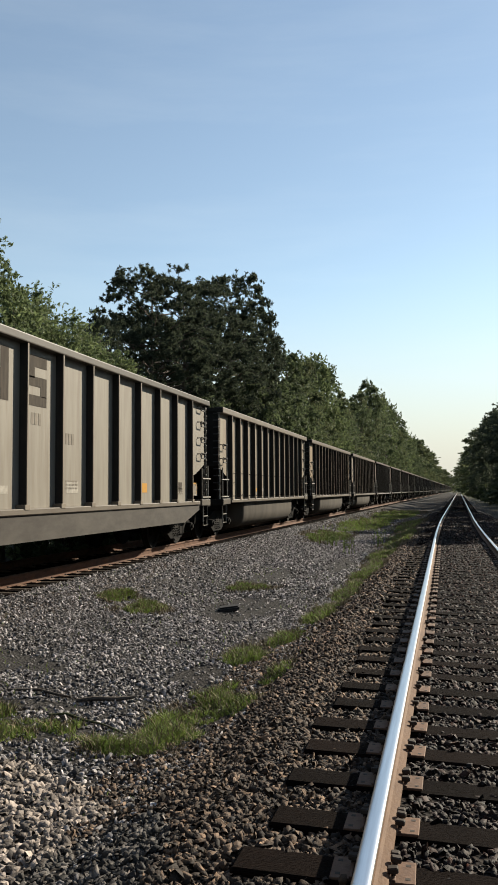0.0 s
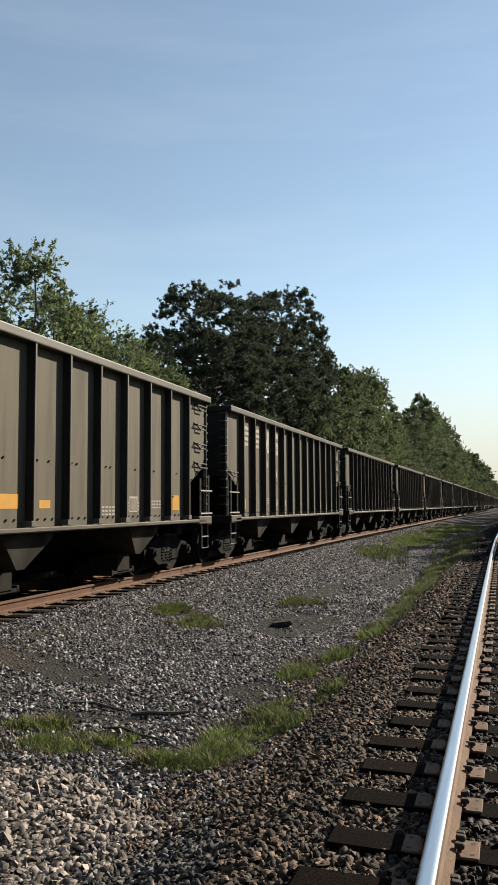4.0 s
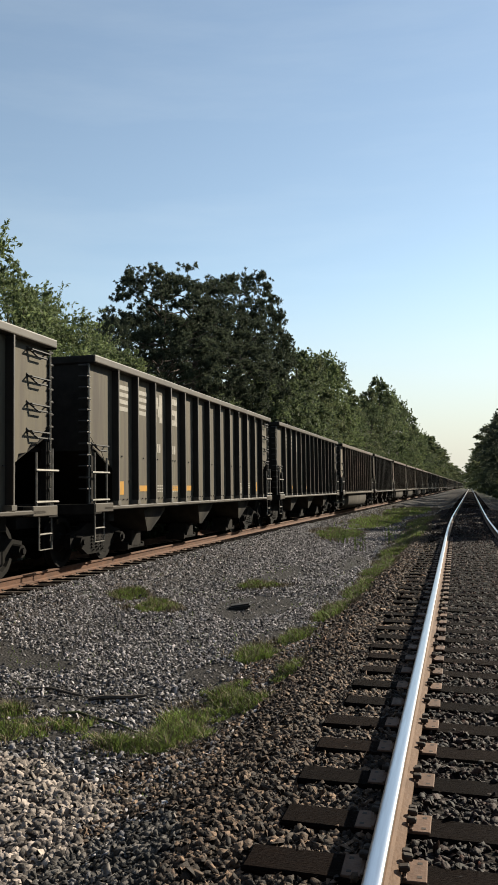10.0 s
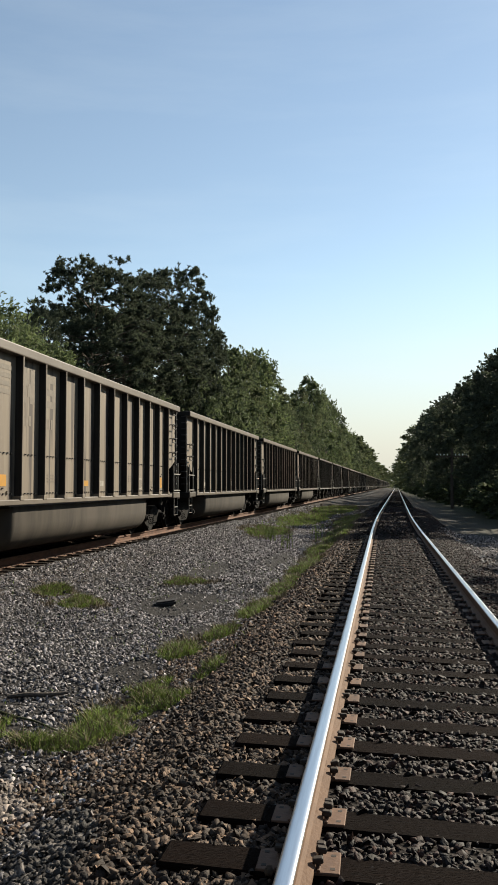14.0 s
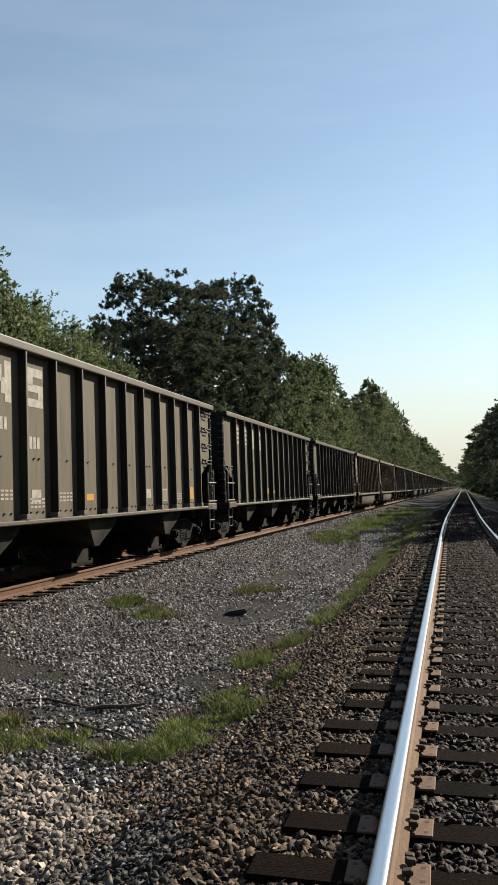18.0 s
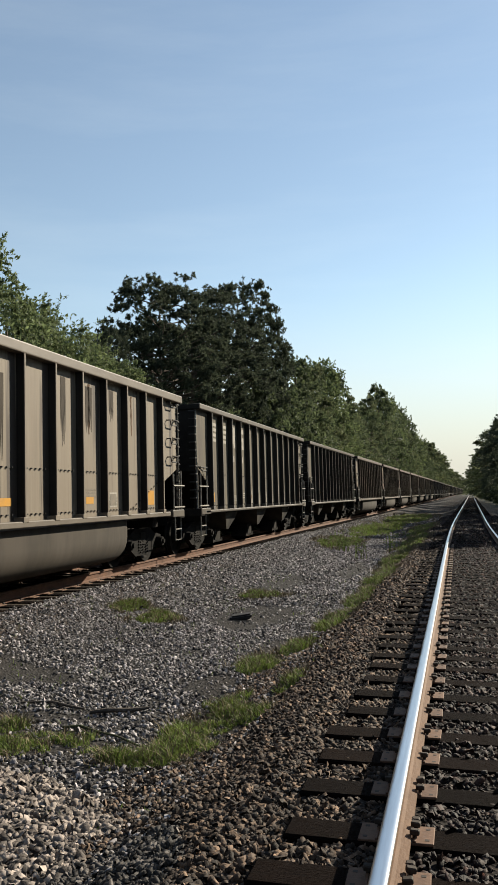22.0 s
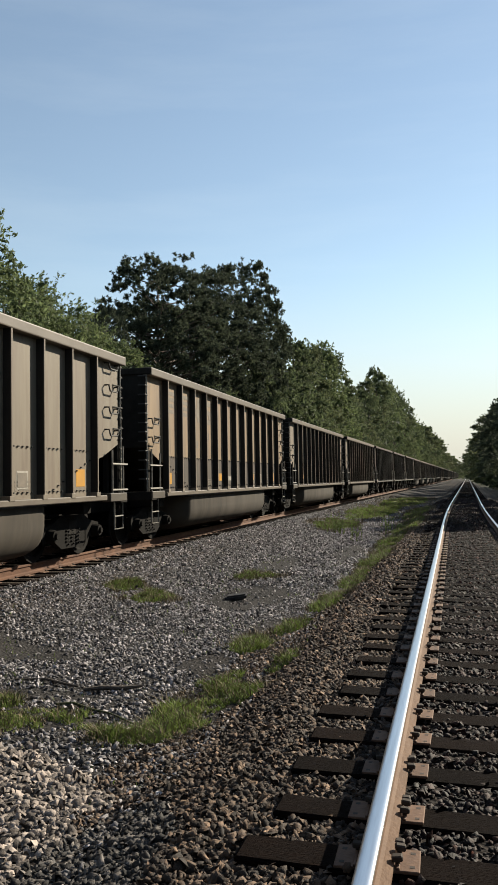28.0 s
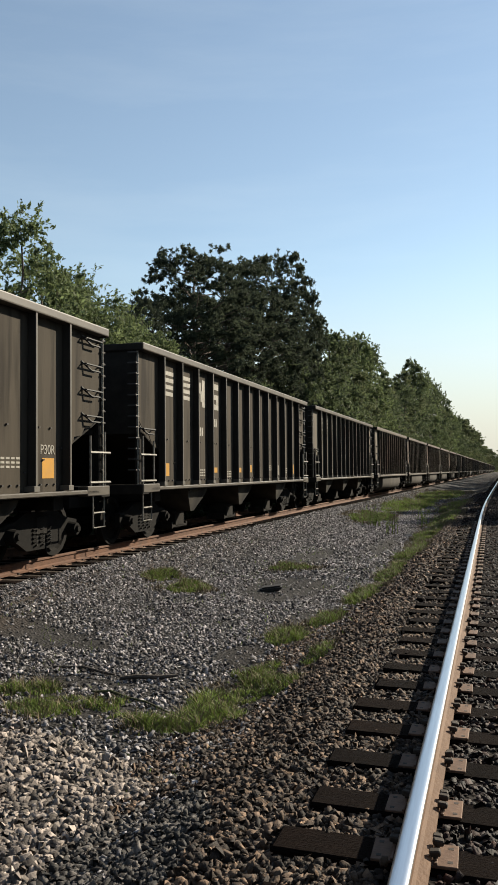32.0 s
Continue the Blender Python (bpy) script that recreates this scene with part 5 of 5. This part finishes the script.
CINDERS = [(-4.6, 8.3, 1.0, 0.45), (-2.9, 13.0, 0.75, 1.3), (-2.0, 10.2, 0.35, 0.8), (-2.2, 8.2, 0.3, 0.5), (-3.2, 6.75, 0.6, 0.2), (-3.4, 17.5, 0.5, 2.0), (-2.3, 21.0, 0.4, 2.5)]


def bare(x, y):
    """Dark cinder patches, thinly strewn."""
    u = x - bend(y)[0]
    k = max((1 - ((u - a) / c) ** 2 - ((y - b) / d) ** 2) for a, b, c, d in CINDERS)
    return k + 0.5 * noise.noise((x * 3.0, y * 2.4, 6.0)) > 0.25


def make_stones():
    rng = random.Random(11)
    nr = np.random.default_rng(12)
    def off_ties(x, y):
        """Few stones lie on the ties, and none under the rails."""
        u = x - bend(y)[0]
        if abs(u) < 0.09 or abs(u - 1.505) < 0.09:
            return False
        if -0.62 < u < 2.0:
            hidden = min(1.0, max(0.0, (-0.16 - u) / 0.42)) * (0.75 + 0.6 * noise.noise((x * 2.5, y * 2.5, 8.0)))
            return min(abs(y - q) for q in TIES) > 0.1 or rng.random() < 0.05 + 0.95 * hidden
        return True
    def in_heap(x, y):
        return math.hypot((x + 2.85) / 1.4, (y - 3.4) / 1.95) < 1 + 0.15 * noise.noise((x * 3, y * 3, 0))
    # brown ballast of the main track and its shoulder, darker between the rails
    def shade_patch(x, y):
        """A patch of the shoulder, between the pale heap and the ties, where stones are coloured as shaded."""
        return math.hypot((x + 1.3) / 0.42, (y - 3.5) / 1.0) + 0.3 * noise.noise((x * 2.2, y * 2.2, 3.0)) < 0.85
    X, Y = scatter(rng, -1.9, -0.1, -4.0, 10.0, 3000, lambda x, y: grassy(x, y) < 0.1 and off_ties(x, y) and (not in_heap(x, y) or shade_patch(x, y)))
    in_patch = np.array([shade_patch(float(x), float(y)) for x, y in zip(X, Y)])
    strew("track_ballast", "angular brown ballast stones of the track's shoulder", X[~in_patch], Y[~in_patch], spread(nr, 0.008, 0.026, int((~in_patch).sum())), M["stone"], 1)
    strew("damp_ballast", "ballast stones coloured dark for shade beside the pale heap", X[in_patch], Y[in_patch], spread(nr, 0.008, 0.026, int(in_patch.sum())), M["stone_shaded"], 15)
    X, Y = scatter(rng, 0.1, 2.6, -4.0, 10.0, 1350, off_ties)
    strew("oily_ballast", "dark oily ballast stones between the rails", X, Y, spread(nr, 0.009, 0.027, len(X)), M["stone_dark"], 7)
    X, Y = scatter(rng, -1.55, -0.1, 10.0, 26.0, 560, lambda x, y: grassy(x, y) < 0.1 and off_ties(x, y))
    strew("track_ballast", "angular brown ballast stones of the track's shoulder", X, Y, spread(nr, 0.014, 0.036, len(X)), M["stone"], 2)
    X, Y = scatter(rng, 0.1, 3.2, 10.0, 26.0, 480, off_ties)
    strew("oily_ballast", "dark oily ballast stones between the rails", X, Y, spread(nr, 0.014, 0.03, len(X)), M["stone_dark"], 8)
    X, Y = scatter(rng, -1.3, 3.0, 26.0, 60.0, 110, off_ties)
    strew("far_ballast", "dark ballast stones along the far stretch of the track", X, Y, spread(nr, 0.022, 0.042, len(X)), M["stone_dark"], 9)
    X, Y = scatter(rng, -6.0, -1.4, 36.0, 64.0, 90, lambda x, y: grassy(x, y) < 0.1)
    strew("yard_gravel", "grey gravel between the two tracks", X, Y, spread(nr, 0.025, 0.05, len(X)), M["stone_grey"], 10)
    # pale heap at the foot of the shoulder
    X, Y = scatter(rng, -4.6, -1.0, 1.0, 5.8, 2700, lambda x, y: in_heap(x, y) and not shade_patch(x, y))
    strew("pale_ballast_heap", "heap of pale fresh ballast stones", X, Y, spread(nr, 0.012, 0.034, len(X)), M["stone_pale"], 3)
    # grey gravel between the tracks
    X, Y = scatter(rng, -6.3, -1.3, -2.0, 14.0, 950, lambda x, y: (grassy(x, y) < 0.1 or rng.random() < 0.25) and (not bare(x, y) or rng.random() < 0.12) and not in_heap(x, y))
    strew("yard_gravel", "grey gravel between the two tracks", X, Y, spread(nr, 0.008, 0.026, len(X)), M["stone_grey"], 4)
    X, Y = scatter(rng, -6.3, -1.4, 14.0, 36.0, 400, lambda x, y: grassy(x, y) < 0.1 and (not bare(x, y) or rng.random() < 0.12))
    strew("yard_gravel", "grey gravel between the two tracks", X, Y, spread(nr, 0.014, 0.032, len(X)), M["stone_grey"], 5)
    X, Y = scatter(rng, 2.5, 4.6, 9.0, 34.0, 150)
    strew("yard_gravel", "grey gravel beside the main track", X, Y, spread(nr, 0.02, 0.045, len(X)), M["stone_grey"], 6)


def blades(name, label, P, h, w, mat, rng, lean=0.55):
    n = len(P)
    z = np.array([ground_z(float(x), float(y)) for x, y in P])
    a = rng.uniform(0, 6.28, n)
    tilt = rng.normal(0, lean, (n, 2)) * h[:, None]
    base = np.stack([P[:, 0], P[:, 1], z - 0.01], 1)
    side = np.stack([np.cos(a) * w, np.sin(a) * w, 0 * a], 1)
    mid = base + np.stack([tilt[:, 0] * 0.3, tilt[:, 1] * 0.3, h * 0.6], 1)
    tip = base + np.stack([tilt[:, 0], tilt[:, 1], h], 1)
    v = np.stack([base - side, base + side, mid + side * 0.8, mid - side * 0.8, tip], 1).reshape(-1, 3)
    k = 5 * np.arange(n)[:, None]
    t = np.concatenate([k + [0, 1, 2], k + [0, 2, 3], k + [3, 2, 4]], 1).reshape(-1, 3)
    return tagged(new(name, mesh_fast(name, v, t, mat)), label, "grass", kind="stuff")


def make_grass():
    rng = np.random.default_rng(21)
    for name, mat, label, share, hh, wide, cut in (("grass", M["grass"], "low green grass growing through the gravel", 1.5, 0.09, 1.1, -0.12), ("dry_grass", M["dry_grass"], "dry straw-coloured grass among the stones", 0.7, 0.11, 1.7, -0.22)):
        P, H = [], []
        for a, b, c, d in GRASS:
            n = int(share * min(9000, 11000 * c * d + 700) * (1.0 if b < 12 else 1.3))
            r = rng.random(n) ** 0.62 * wide
            t = rng.uniform(0, 6.28, n)
            for q, w in zip(r, t):
                y = b + d * q * math.sin(w)
                x = a + c * q * math.cos(w) + bend(y)[0]
                k = 0.8 * noise.noise((x * 2.2, y * 1.5, 2.2)) + 0.6 * noise.noise((x * 7, y * 6, 5.1)) - 0.5 * max(0.0, q - 0.55)
                if k > cut - 0.15:
                    P.append((x, y))
                    H.append(0.35 + min(1.0, max(0.0, k - cut + 0.15) * 1.6))
        P, H = np.array(P), np.array(H)
        h = hh * rng.uniform(0.35, 1.0, len(P)) * H * (1 + 0.02 * P[:, 1])
        blades(name, label, P, h, 0.0026 * (1 + 0.07 * P[:, 1]), mat, rng)
    # stray green shoots and thin straw all over the yard
    X, Y = scatter(random.Random(5), -6.0, -1.2, 4.4, 20.0, 30, lambda x, y: noise.noise((x * 0.9, y * 0.7, 9.0)) > 0.05)
    blades("grass", "sparse green shoots among the gravel", np.stack([X, Y], 1), 0.07 * rng.uniform(0.3, 1.0, len(X)), 0.0026 * (1 + 0.07 * Y), M["grass"], rng)
    # tall weed stalks that stand by themselves
    for x, y, n in ((-3.4, 27.6, 16), (-1.8, 27.4, 10), (-2.6, 24.6, 8)):
        lines = []
        prng = random.Random(int(y * 10) + n)
        for _ in range(n):
            px, py = x + bend(y)[0] + prng.gauss(0, 0.16), y + prng.gauss(0, 0.25)
            h, dx, dy = prng.uniform(0.35, 0.8), prng.gauss(0, 0.12), prng.gauss(0, 0.12)
            z = ground_z(px, py) - 0.02
            lines.append([(px, py, z), (px + dx * 0.4, py + dy * 0.4, z + h * 0.55), (px + dx, py + dy, z + h)])
            for j in range(5):
                t, q = prng.uniform(0.3, 0.95), prng.uniform(0, 6.28)
                lx, ly, lz = px + dx * t, py + dy * t, z + h * t
                lines.append([(lx, ly, lz), (lx + 0.06 * math.cos(q), ly + 0.06 * math.sin(q), lz + 0.035), (lx + 0.12 * math.cos(q), ly + 0.12 * math.sin(q), lz + 0.03)])
        ob = new("weed", tubes("weed", lines, M["grass"], [0.009, 0.008, 0.003], 4))
        tagged(ob, "tall thin green weed standing in the gravel", "plant")


def make_litter():
    # a scrap of black rubber, sticks and a length of old hose on the gravel
    z = ground_z(-3.07, 12.7)
    bm = bmesh.new()
    bmesh.ops.create_cube(bm, size=1.0, matrix=Matrix.Diagonal((0.34, 0.2, 0.09, 1)))
    bmesh.ops.bevel(bm, geom=bm.edges[:], offset=0.025, segments=2, affect="EDGES")
    for v in bm.verts:
        v.co.x += 0.15 * v.co.z
        v.co.z += 0.03 * math.sin(9 * v.co.x)
    me = bpy.data.meshes.new("rubber_scrap")
    bm.to_mesh(me)
    bm.free()
    me.materials.append(M["debris"])
    ob = new("rubber_scrap", me)
    ob.matrix_basis = pose(-3.07, 12.72, z + 0.045, 3, 4, 12)
    tagged(ob, "scrap of black rubber lying on dark cinders", "debris")
    for pts, r, label in (
        ([(-2.95, 6.95), (-2.8, 7.0), (-2.6, 7.04), (-2.45, 7.12)], 0.022, "dark weathered stick lying on the gravel"),
        ([(-3.75, 7.15), (-3.45, 7.2), (-3.2, 7.12), (-3.05, 7.05)], 0.014, "thin dark branch lying on the gravel"),
        ([(-2.95, 6.42), (-2.8, 6.45), (-2.6, 6.38), (-2.42, 6.3), (-2.25, 6.17), (-2.05, 6.0)], 0.012, "mossy stick half sunk in grass")):
        line = [(x, y, ground_z(x, y) + r * 1.6 + 0.01 * (i % 2)) for i, (x, y) in enumerate(pts)]
        ob = new("stick", tubes("stick", [line], M["moss"] if "mossy" in label else M["wood"], [r * (0.8, 1.0, 1.0, 0.6, 0.8, 0.5)[i % 6] for i in range(len(line))], 7))
        tagged(ob, label, "stick")


make_stones()
make_grass()
make_litter()


# ---- what moves ----
def motions():
    for k, car in CARS:
        walk(car, [(t, car_pose(k, run)) for t, run in RUN])
    # wheels roll with the train: each axle of a truck is keyed once, and the alike axles take over the same keys
    ts, ss = [r[0] for r in RUN], [r[1] for r in RUN]
    keyed = {}
    for i, w in WHEELSETS:
        if i not in keyed:
            rows = []
            for n in range(int(32.0 * FPS) + 1):
                t = n / FPS
                rows.append((t, pose(*w.location, math.degrees(float(np.interp(t, ts, ss)) / 0.457) % 360)))
            walk(w, rows)
            keyed[i] = w
        else:
            w.rotation_mode = "QUATERNION"
            a = w.animation_data_create()
            a.action = keyed[i].animation_data.action
            a.action_slot = keyed[i].animation_data.action_slot


motions()
